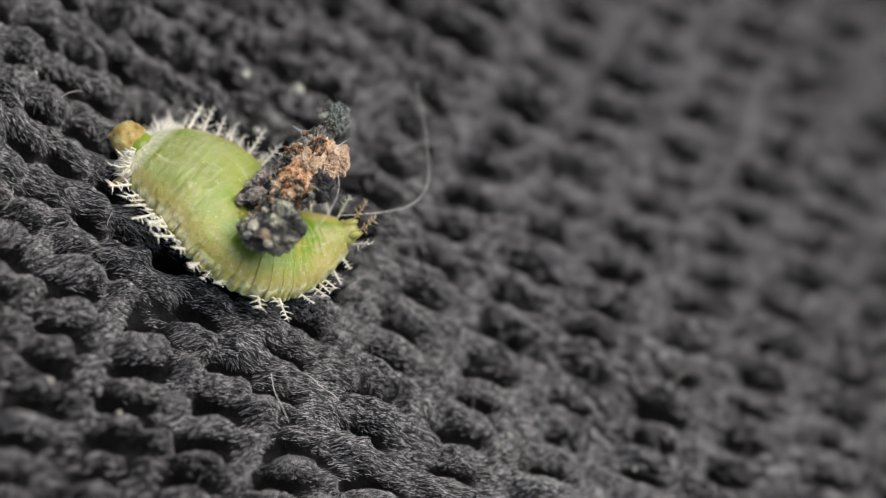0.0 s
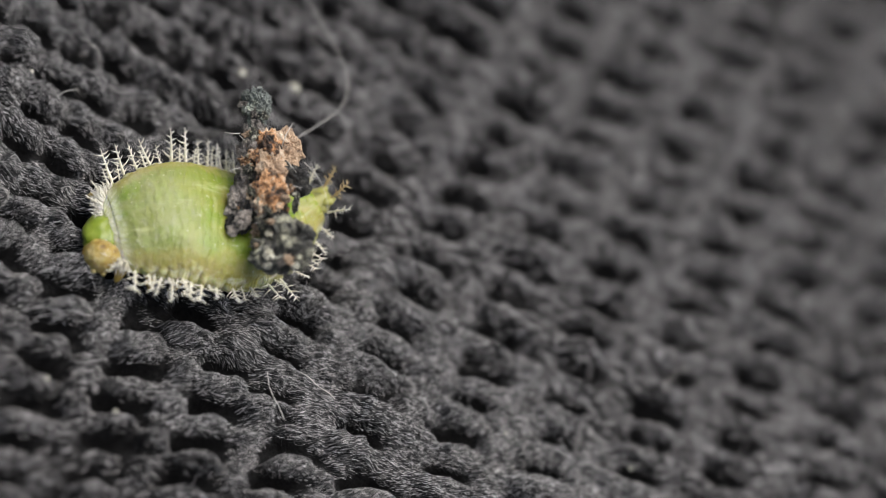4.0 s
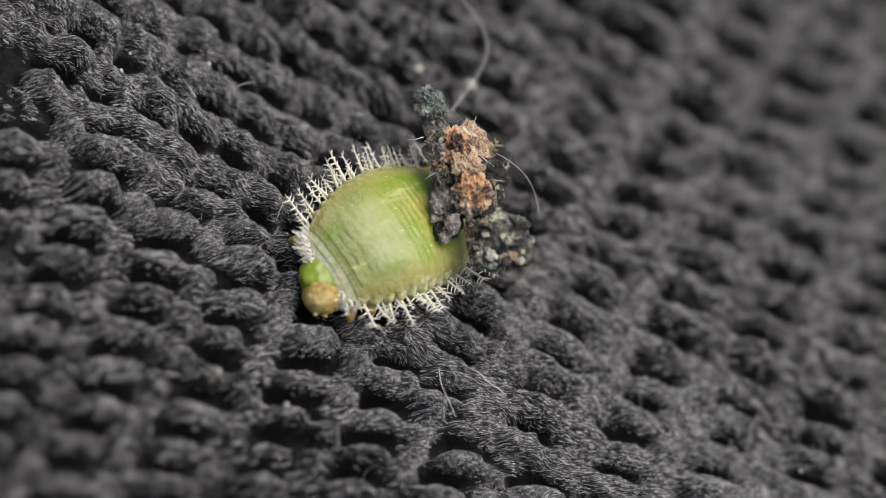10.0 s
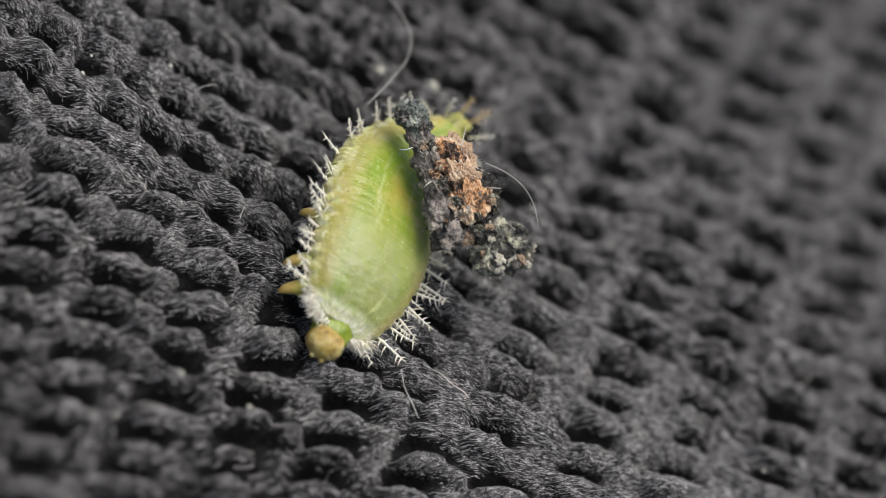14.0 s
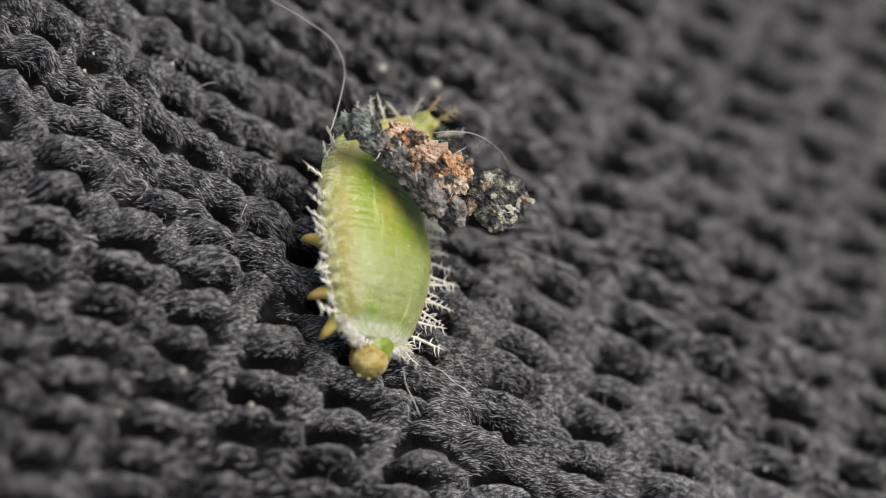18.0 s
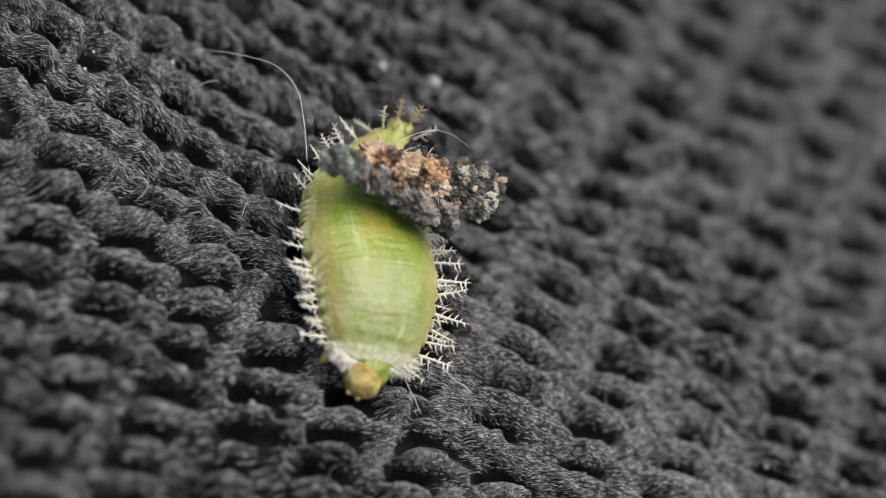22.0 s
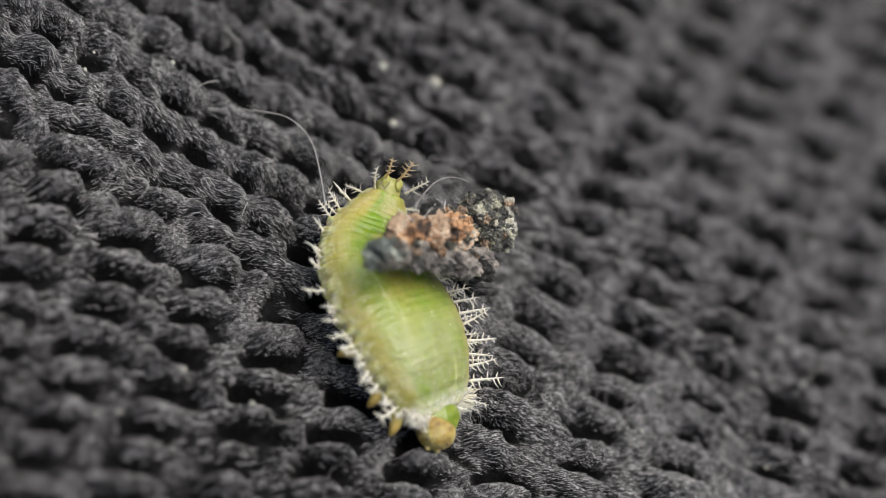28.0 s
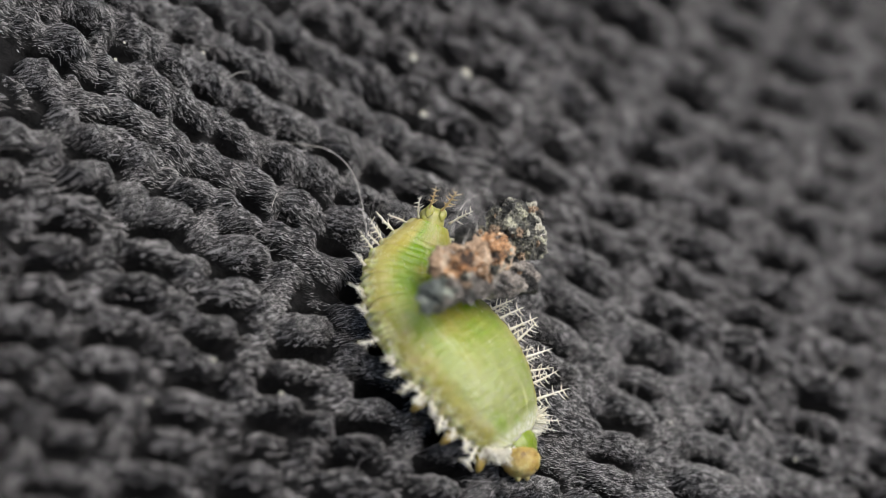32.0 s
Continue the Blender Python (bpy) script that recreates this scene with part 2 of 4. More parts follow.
    n.set(Base_Color=n.ramp(n.noise(2600, 6, 0.7), [(0.36, (0.14, 0.10, 0.075)), (0.46, (0.46, 0.31, 0.20)), (0.56, (0.66, 0.48, 0.33)), (0.66, (0.78, 0.68, 0.54))]), Roughness=0.6)
    n.bump(n.noise(5200, 6, 0.7), 0.00012, 1.0)
    M["chalk"] = n.mat

    n = Nodes("fine hair")
    n.set(Base_Color=n.ramp(n.noise(1500), [(0.3, (0.60, 0.56, 0.51)), (0.7, (0.78, 0.75, 0.70))]), Roughness=0.35)
    M["hair"] = n.mat


make_materials()


# ------------------------------------------------------------------ helpers of this scene
MM = 0.001


def mesh_of(name, verts, faces, smooth=True):
    me = bpy.data.meshes.new(name)
    me.from_pydata([tuple(v) for v in verts], [], [tuple(f) for f in faces])
    me.update()
    if smooth:
        me.polygons.foreach_set("use_smooth", [True] * len(me.polygons))
    return me


def piece(name, me, material, parent=None, label="", m=None):
    ob = new(name, me)
    if not me.materials:
        me.materials.append(material)
    if parent is not None:
        ob.parent = parent
    if label:
        ob["label"] = label
    if m is not None:
        ob.matrix_basis = m
    return ob


def part(name, bm, material, parent, label="", m=None, smooth=True):
    me = bpy.data.meshes.new(name)
    bm.to_mesh(me)
    bm.free()
    if smooth:
        me.polygons.foreach_set("use_smooth", [True] * len(me.polygons))
    return piece(name, me, material, parent, label, m)


def tubes(paths, radii, sides=3, closed_tip=True):
    """Vertices and faces of thin tapered tubes along paths (arrays of points)."""
    verts, faces = [], []
    for path, rad in zip(paths, radii):
        path = np.asarray(path, float)
        n = len(path)
        tan = np.gradient(path, axis=0)
        tan /= np.linalg.norm(tan, axis=1)[:, None] + 1e-12
        ref = np.array([0.0, 0.0, 1.0]) if abs(tan[:, 2]).mean() < 0.8 else np.array([1.0, 0.0, 0.0])
        u = np.cross(tan, ref)
        u /= np.linalg.norm(u, axis=1)[:, None] + 1e-12
        v = np.cross(tan, u)
        rad = np.broadcast_to(rad, n)
        start = len(verts)
        for k in range(n):
            for s in range(sides):
                a = 2 * math.pi * s / sides
                verts.append(path[k] + rad[k] * (math.cos(a) * u[k] + math.sin(a) * v[k]))
        for k in range(n - 1):
            for s in range(sides):
                a, b = start + k * sides + s, start + k * sides + (s + 1) % sides
                faces.append((a, b, b + sides, a + sides))
        if closed_tip:
            faces.append([start + s for s in range(sides)][::-1])
            faces.append([start + (n - 1) * sides + s for s in range(sides)])
    return verts, faces


# ------------------------------------------------------------------ fabric
# gaps of the weave lie on a slightly bent grid: i runs along a row, j from row to row (mm)
def lattice(i, j):
    return Vector((7.314 + 2.257 * i + 0.264 * j - 0.0046 * i * i + 0.0189 * i * j + 0.0095 * j * j,
                   2.519 + 0.756 * i - 1.133 * j + 0.0062 * i * i + 0.0159 * i * j + 0.0091 * j * j))


def lays(x, y):
    """Way (radians) in which the yarn and its filaments lie, over the cloth (mm)."""
    band = np.clip(6 + 2.2 * (x + 3.5), 2, 27)
    u = np.clip((y + 6.2) / 3.0, 0, 1)
    return np.radians(44 + (band - 44) * u * u * (3 - 2 * u))


def lay(p):
    return float(lays(p.x, p.y))


def fast_mesh(name, verts, quads, smooth=True):
    """A mesh from an array of vertices and an array of quads."""
    me = bpy.data.meshes.new(name)
    me.vertices.add(len(verts))
    me.vertices.foreach_set("co", np.asarray(verts, np.float32).ravel())
    me.loops.add(quads.size)
    me.loops.foreach_set("vertex_index", np.asarray(quads, np.int32).ravel())
    me.polygons.add(len(quads))
    me.polygons.foreach_set("loop_start", np.arange(len(quads), dtype=np.int32) * 4)
    if smooth:
        me.polygons.foreach_set("use_smooth", np.ones(len(quads), bool))
    me.update(calc_edges=True)
    me.validate()
    return me


def strands(paths, radius):
    """Three-sided tubes along many paths of equal length: vertices and quads."""
    n, k, _ = paths.shape
    tan = np.gradient(paths, axis=1)
    tan /= np.linalg.norm(tan, axis=2, keepdims=True) + 1e-9
    side = np.cross(tan, np.array([0.0, 0.0, 1.0]))
    side /= np.linalg.norm(side, axis=2, keepdims=True) + 1e-9
    over = np.cross(side, tan)
    verts = np.empty((n, k, 3, 3))
    taper = np.full(k, 1.0)
    if k > 2:
        taper[0] = taper[-1] = 0.3
    radius = radius[:, None] * taper[None, :]
    for s in range(3):
        a = 2 * math.pi * s / 3 + math.pi / 2
        verts[:, :, s] = paths + radius[:, :, None] * (math.cos(a) * side + math.sin(a) * over)
    first = (np.arange(n)[:, None] * k + np.arange(k - 1)[None, :]) * 3
    quads = np.stack([np.stack([first + s, first + (s + 1) % 3, first + 3 + (s + 1) % 3, first + 3 + s], -1) for s in range(3)], -2)
    return verts.reshape(-1, 3), quads.reshape(-1, 4)


CELL, HALF_X, HALF_Y = 0.05, 23.0, 25.0
BEND = -4.5      # below this line (mm) the cloth is pulled straight


class Cloth:
    """Relief of the weave (mm): plump floats of yarn with deep narrow slits between them."""

    def __init__(self, rng):
        self.nx, self.ny = int(2 * HALF_X / CELL) + 1, int(2 * HALF_Y / CELL) + 1
        self.field = np.full((self.nx, self.ny), -0.25)
        self.rng = rng
        gaps = np.zeros_like(self.field)
        for i in range(-17, 18):
            for j in range(-28, 29):
                p = lattice(i, j)
                if abs(p.x) > 23 or p.y > 25 or p.y < BEND:
                    continue
                q = p + Vector((rng.normal(0, 0.10), rng.normal(0, 0.07)))
                fine = p.x < -2.5       # here the floats are half as long
                self.splat(gaps, q, lay(q) + rng.normal(0, 0.12), (0.50 if fine else 0.62) * rng.uniform(0.75, 1.2), 0.18 * rng.uniform(0.75, 1.25), rng.uniform(0.30, 0.75))
                q = lattice(i, j + 0.5) + Vector((rng.normal(0, 0.10), rng.normal(0, 0.07)))
                self.plump(q, lay(q) + rng.normal(0, 0.13), (0.74 if fine else 0.94) * rng.uniform(0.8, 1.2), 0.42 * rng.uniform(0.85, 1.15), 0.33 + rng.normal(0, 0.08), 0.52)
                if fine:
                    q = lattice(i + 0.5, j + rng.normal(0, 0.10)) + Vector((rng.normal(0, 0.08), 0.0))
                    self.splat(gaps, q, lay(q) + rng.normal(0, 0.15), 0.48 * rng.uniform(0.7, 1.2), 0.17 * rng.uniform(0.75, 1.25), rng.uniform(0.35, 0.75))
                    self.plump(lattice(i + 0.5, j + 0.5 + rng.normal(0, 0.10)) + Vector((rng.normal(0, 0.10), 0.0)), lay(p) + rng.normal(0, 0.12), 0.70 * rng.uniform(0.8, 1.2), 0.40 * rng.uniform(0.85, 1.15), 0.30 + rng.normal(0, 0.09), 0.50)
                for dv in (0.0, 0.33, 0.67):
                    # the binding yarn between the columns: high in the plain part, sunk between the short floats
                    for du in ((0.25, 0.75) if fine else (0.5,)):
                        q = lattice(i + du, j + dv) + Vector((rng.normal(0, 0.10), rng.normal(0, 0.06)))
                        self.plump(q, lay(q) + rng.normal(0, 0.2), (0.40 if fine else 0.80) * rng.uniform(0.85, 1.15), 0.42 * rng.uniform(0.85, 1.15), (0.02 if fine else 0.16) + rng.normal(0, 0.07), 0.32)
        # nearer the lower edge the rows run straight across
        for a in range(-12, 14):
            for b in range(-8, 14):
                p = Vector((-2.69 + 1.816 * a + 0.307 * b, -10.56 + 1.793 * a - 1.167 * b))
                if abs(p.x) > 19 or p.y < -22 or p.y >= BEND:
                    continue
                q = p + Vector((rng.normal(0, 0.08), rng.normal(0, 0.05)))
                self.splat(gaps, q, lay(q) + rng.normal(0, 0.07), 0.64 * rng.uniform(0.75, 1.2), 0.16 * rng.uniform(0.75, 1.25), rng.uniform(0.42, 0.75))
                q = p + Vector((0.1535 + rng.normal(0, 0.08), -0.5835 + rng.normal(0, 0.05)))
                self.plump(q, lay(q) + rng.normal(0, 0.06), 0.84 * rng.uniform(0.8, 1.15), 0.41 * rng.uniform(0.85, 1.15), 0.34 + rng.normal(0, 0.08), 0.54)
                # a lower float between two columns, half a row further on
                q = p + Vector((0.908 + rng.normal(0, 0.10), 0.897 + rng.normal(0, 0.07)))
                self.plump(q, lay(q) + rng.normal(0, 0.15), 0.54 * rng.uniform(0.8, 1.2), 0.38 * rng.uniform(0.85, 1.15), 0.25 + rng.normal(0, 0.09), 0.50)
                for dv in (0.25, 0.75):
                    q = p + Vector((0.908 + 0.307 * dv + rng.normal(0, 0.12), 0.897 - 1.167 * dv + rng.normal(0, 0.06)))
                    self.plump(q, lay(q) + rng.normal(0, 0.2), 0.55 * rng.uniform(0.85, 1.15), 0.42 * rng.uniform(0.85, 1.15), 0.04 + rng.normal(0, 0.07), 0.32)
        soft = self.field
        for _ in range(2):
            soft = (soft + np.roll(soft, 1, 0) + np.roll(soft, -1, 0) + np.roll(soft, 1, 1) + np.roll(soft, -1, 1)) / 5
        self.field = soft
        for size, amount in ((1.6, 0.05), (0.45, 0.045), (0.26, 0.055), (0.13, 0.026)):
            self.field += amount * self.waves(size)
        # small tufts, drawn out along the yarn
        y = np.arange(self.ny) * CELL - HALF_Y
        low = np.clip((-5.2 - y) / 2.0, 0, 1)[None, :]
        for long, short, amount in ((0.9, 0.26, 0.025), (0.5, 0.10, 0.022)):
            self.field += amount * (self.streaks(long, short, radians(44)) * low + self.streaks(long, short, radians(10)) * (1 - low))
        self.swirl = 0.16 * self.waves(0.9) + 0.04 * self.waves(0.25)
        self.field -= 1.05 * np.clip(gaps, 0, 1.1)

    def patch(self, p, turn, long, short, reach):
        i0, i1 = max(0, int((p.x - reach + HALF_X) / CELL)), min(self.nx, int((p.x + reach + HALF_X) / CELL) + 1)
        j0, j1 = max(0, int((p.y - reach + HALF_Y) / CELL)), min(self.ny, int((p.y + reach + HALF_Y) / CELL) + 1)
        gx = np.arange(i0, max(i0, i1))[:, None] * CELL - HALF_X - p.x
        gy = np.arange(j0, max(j0, j1))[None, :] * CELL - HALF_Y - p.y
        u = (gx * math.cos(turn) + gy * math.sin(turn)) / long
        v = (-gx * math.sin(turn) + gy * math.cos(turn)) / short
        return (slice(i0, max(i0, i1)), slice(j0, max(j0, j1))), u, v

    def splat(self, field, p, turn, long, short, amount):
        where, u, v = self.patch(p, turn, long, short, 2.4 * max(long, short))
        field[where] += amount * np.exp(-np.abs(u) ** 2.4 - np.abs(v) ** 2.2)

    def plump(self, p, turn, long, short, top, depth):
        """A float of yarn: rounded over its whole width, steep at its edge."""
        where, u, v = self.patch(p, turn, long, short, 1.05 * max(long, short))
        rim = np.clip(1 - np.abs(u) ** 2.3 - v * v, 0, 1) ** 0.55
        self.field[where] = np.maximum(self.field[where], np.where(rim > 0, top - depth * (1 - rim), -9))

    def streaks(self, long, short, turn):
        """Smooth random relief with lumps drawn out one way (mm)."""
        g = self.rng.normal(0, 1, (int(76 / long) + 3, int(76 / short) + 3))
        x, y = np.arange(self.nx)[:, None] * CELL - HALF_X, np.arange(self.ny)[None, :] * CELL - HALF_Y
        u = (x * math.cos(turn) + y * math.sin(turn) + 36) / long
        v = (-x * math.sin(turn) + y * math.cos(turn) + 36) / short
        i, j = u.astype(int), v.astype(int)
        fx, fy = u - i, v - j
        fx, fy = fx * fx * (3 - 2 * fx), fy * fy * (3 - 2 * fy)
        return (g[i, j] * (1 - fx) + g[i + 1, j] * fx) * (1 - fy) + (g[i, j + 1] * (1 - fx) + g[i + 1, j + 1] * fx) * fy

    def waves(self, size):
        """Smooth random relief with lumps of that size (mm)."""
        mx, my = int(2 * HALF_X / size) + 3, int(2 * HALF_Y / size) + 3
        g = self.rng.normal(0, 1, (mx, my))
        x, y = np.arange(self.nx) * CELL / size, np.arange(self.ny) * CELL / size
        i, j = x.astype(int), y.astype(int)
        fx, fy = x - i, y - j
        fx, fy = (fx * fx * (3 - 2 * fx))[:, None], (fy * fy * (3 - 2 * fy))[None, :]
        a, b, c, d = g[np.ix_(i, j)], g[np.ix_(i + 1, j)], g[np.ix_(i, j + 1)], g[np.ix_(i + 1, j + 1)]
        return (a * (1 - fx) + b * fx) * (1 - fy) + (c * (1 - fx) + d * fx) * fy

    def height(self, x, y):
        gx, gy = np.clip((x + HALF_X) / CELL, 0, self.nx - 1.001), np.clip((y + HALF_Y) / CELL, 0, self.ny - 1.001)
        i, j = gx.astype(int), gy.astype(int)
        fx, fy = gx - i, gy - j
        f = self.field
        return (f[i, j] * (1 - fx) + f[i + 1, j] * fx) * (1 - fy) + (f[i, j + 1] * (1 - fx) + f[i + 1, j + 1] * fx) * fy


def filaments(cloth, rng, count, across, middle, spread, size, thick, segs, lift):
    """Short filaments that lie on the cloth along its yarn."""
    y = middle + spread * (rng.uniform(-1, 1, count) + rng.normal(0, 0.16, count))
    x = rng.uniform(*across, count)
    # low cloth gets no filaments, so the dark core paints shade in the slits
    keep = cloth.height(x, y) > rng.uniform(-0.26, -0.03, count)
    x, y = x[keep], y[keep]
    count = len(x)
    near = np.clip(((x + HALF_X) / CELL).astype(int), 0, cloth.nx - 1), np.clip(((y + HALF_Y) / CELL).astype(int), 0, cloth.ny - 1)
    turn = lays(x, y) + cloth.swirl[near] + rng.normal(0, 0.12, count) + np.where(rng.uniform(0, 1, count) < 0.05, rng.normal(0, 0.7, count), 0)
    length = rng.uniform(*size, count)
    bend = rng.normal(0, 0.14, count)
    arch = rng.uniform(0, lift, count) + np.where(rng.uniform(0, 1, count) < 0.03, rng.uniform(0.02, 0.08, count), 0)
    paths = np.empty((count, segs + 1, 3))
    for k in range(segs + 1):
        u = k / segs
        paths[:, k, 0], paths[:, k, 1] = x, y
        paths[:, k, 2] = cloth.height(x, y) + 0.004 + arch * u * (1.6 - 0.6 * u)
        a = turn + bend * (u - 0.5)
        x, y = x + np.cos(a) * length / segs, y + np.sin(a) * length / segs
    return strands(paths, rng.uniform(0.65, 1.3, count) * thick)


def build_fabric():
    rng = np.random.default_rng(5)
    # the backing of the cloth, far under the floats
    n, size = 60, 0.20
    bm = bmesh.new()
    bmesh.ops.create_grid(bm, x_segments=n, y_segments=n, size=size)
    for v in bm.verts:
        v.co.z = -1.5 * MM
        if math.hypot(v.co.x, v.co.y) > 0.035:
            v.co.z = 0.0004 * noise.noise((v.co.x * 40, v.co.y * 40, 0))
    me = bpy.data.meshes.new("fabric_sheet")
    bm.to_mesh(me)
    bm.free()
    sheet = piece("fabric_sheet", me, M["weave"])
    sol = sheet.modifiers.new("thickness", "SOLIDIFY")
    sol.thickness, sol.offset = 0.0006, -1
    tagged(sheet, "black coarse woven fabric with fuzzy synthetic yarn, slightly worn", "fabric", kind="structure")

    cloth = Cloth(rng)
    floats = []
    for i in range(-17, 18):
        for j in range(-28, 29):
            p = lattice(i, j + 0.5)
            if -17 < p.x < 21 and -20 < p.y < 23:
                floats.append((abs(p.y + 2.0) + 0.25 * abs(p.x), i, j))
    floats.sort()
    rest_v, rest_q, count = [], [], 0
    for k, (far, i, j) in enumerate(floats):
        nu, nv = (34, 18) if far < 8 else (21, 12)
        u, v = np.meshgrid(np.linspace(i - 0.5, i + 0.5, nu), np.linspace(j, j + 1, nv), indexing="ij")
        u, v = u.ravel(), v.ravel()
        x = 7.314 + 2.257 * u + 0.264 * v - 0.0046 * u * u + 0.0189 * u * v + 0.0095 * v * v
        y = 2.519 + 0.756 * u - 1.133 * v + 0.0062 * u * u + 0.0159 * u * v + 0.0091 * v * v
        verts = np.c_[x, y, cloth.height(x, y)] * MM
        f = (np.arange(nu - 1)[:, None] * nv + np.arange(nv - 1)[None, :]).ravel()
        quads = np.c_[f, f + 1, f + nv + 1, f + nv]
        if k < 300:
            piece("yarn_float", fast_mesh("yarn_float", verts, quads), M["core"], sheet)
        else:
            rest_v.append(verts)
            rest_q.append(quads + count)
            count += len(verts)
    me = fast_mesh("yarn_floats", np.concatenate(rest_v), np.concatenate(rest_q))
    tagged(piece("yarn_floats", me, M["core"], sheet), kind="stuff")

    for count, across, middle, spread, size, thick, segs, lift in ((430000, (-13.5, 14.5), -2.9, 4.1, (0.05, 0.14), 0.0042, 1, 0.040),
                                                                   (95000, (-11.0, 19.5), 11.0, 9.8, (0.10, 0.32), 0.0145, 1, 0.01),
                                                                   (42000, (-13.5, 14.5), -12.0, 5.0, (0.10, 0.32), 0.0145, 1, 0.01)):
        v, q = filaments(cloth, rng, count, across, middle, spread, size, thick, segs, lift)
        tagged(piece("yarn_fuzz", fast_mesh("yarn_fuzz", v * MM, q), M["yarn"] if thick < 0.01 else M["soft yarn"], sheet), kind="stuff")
    return sheet


LINT = [(1.72, -3.49, -0.05, 1.15, 1.3),
        (1.10, -4.15, -0.65, 1.45, 1.5),
        (-7.07, -5.41, -0.20, 0.95, -3.6),
        (9.44, 3.57, 1.50, 1.20, -0.9),
        (-4.48, -3.41, -1.37, 0.47, 0.6),
        (-5.81, -3.78, 0.07, 0.41, 0.6),
        (-7.41, -1.60, 0.98, 0.62, 0.4),
        (-7.90, 0.40, -0.20, 0.70, 0.5),
        (-9.57, -5.28, 0.62, 0.70, 0.8)]
SPECKS = [(-9.77, -3.53, 0.07),
          (-8.26, -1.52, 0.08),
          (-4.20, 2.89, 0.16),
          (-2.91, 3.63, 0.20),
          (-3.05, 1.65, 0.15),
          (-1.17, -8.23, 0.08),
          (-2.96, -8.80, 0.10),
          (9.90, 0.83, 0.08),
          (-3.50, -11.05, 0.08),
          (-9.90, -2.93, 0.06),
          (6.82, -0.89, 0.06)]


# ------------------------------------------------------------------ larva
LENGTH, SEGMENTS, SPINES = 6.3, 30, 18


def half_width(s):
    """Half width of the body (mm) at s: 0 front, 1 tail."""
    return float(np.interp(s, [0, 0.015, 0.04, 0.08, 0.14, 0.22, 0.34, 0.48, 0.62, 0.78, 0.90, 1.0], [0.60, 0.84, 1.05, 1.23, 1.41, 1.57, 1.70, 1.74, 1.62, 1.30, 0.92, 0.50]))


def dome(s):
    """Height of the back over the margin (mm)."""
    return float(np.interp(s, [0, 0.04, 0.10, 0.20, 0.35, 0.6, 0.85, 1.0], [0.26, 0.46, 0.69, 0.88, 0.98, 0.88, 0.60, 0.34]))


def segment_mesh(k):
    """A slice of the body: smooth crowned back with fine cross wrinkles, a warty ridge along the margin, a flat belly. x forward."""
    pitch = LENGTH / SEGMENTS
    s_mid = (k + 0.5) / SEGMENTS
    rings, around = 18, 80
    verts, faces, marks = [], [], []
    reach = 1.60 * pitch
    for r in range(rings + 1):
        w = -1 + 2 * r / rings                      # +1 front edge, -1 rear edge
        x = min(s_mid * LENGTH, max(-(1 - s_mid) * LENGTH, w * reach))
        s = s_mid - x / LENGTH
        down = LENGTH * s
        outer = (k == 0 and w > 0.5) or (k == SEGMENTS - 1 and w < -0.5)
        close = 1 - 0.5 * (abs(w) - 0.5) ** 2 if outer else 1 - 0.032 * w * w
        wrinkle = float(np.interp(s, [0, 0.25, 0.5, 0.65, 1], [0.002, 0.0045, 0.008, 0.018, 0.024]))
        for a_i in range(around):
            a = 2 * math.pi * a_i / around
            c, sn = math.cos(a), math.sin(a)
            side = 1 if c > 0 else -1
            y = half_width(s) * close * (abs(c) ** 0.80) * side
            z = dome(s) * close * abs(sn) ** 0.92 if sn >= 0 else -0.42 * dome(s_mid) * close * abs(sn) ** 0.7
            rim = max(0.0, 1 - abs(sn) * 2.2)
            y *= 1 + 0.045 * rim * math.cos(2 * math.pi * (down * SPINES / LENGTH - 0.5))
            phase = down * 28 + 2.8 * noise.noise((1.6 * y, 0.9 * down, 1.7)) + 0.8 * abs(c)
            fold = wrinkle * math.cos(phase) * max(0.0, sn) ** 0.4 * (0.5 + 1.2 * noise.noise((2.2 * y, 1.1 * down, 5.0)))
            lump = 0.030 * noise.noise((y * 1.7, down * 1.7, 3)) + 0.13 * rim * noise.noise((y * 7, down * 8, z * 5)) + 0.014 * noise.noise((y * 6, down * 7, 7))
            verts.append((x * MM, y * (1 + 0.4 * lump) * MM, (z + lump + fold) * MM))
            marks.append((-down, 1.6 * (abs(c) ** 0.80) * side, z))
    for r in range(rings):
        for a_i in range(around):
            p, q = r * around + a_i, r * around + (a_i + 1) % around
            faces.append((p, p + around, q + around, q))
    faces.append(list(range(around)))
    faces.append([rings * around + a for a in range(around)][::-1])
    me = mesh_of("body_segment", verts, faces)
    # place on the whole stretched-out body, for the markings
    spot = me.attributes.new("body_place", "FLOAT_VECTOR", "POINT")
    spot.data.foreach_set("vector", np.array(marks, np.float32).ravel())
    return me


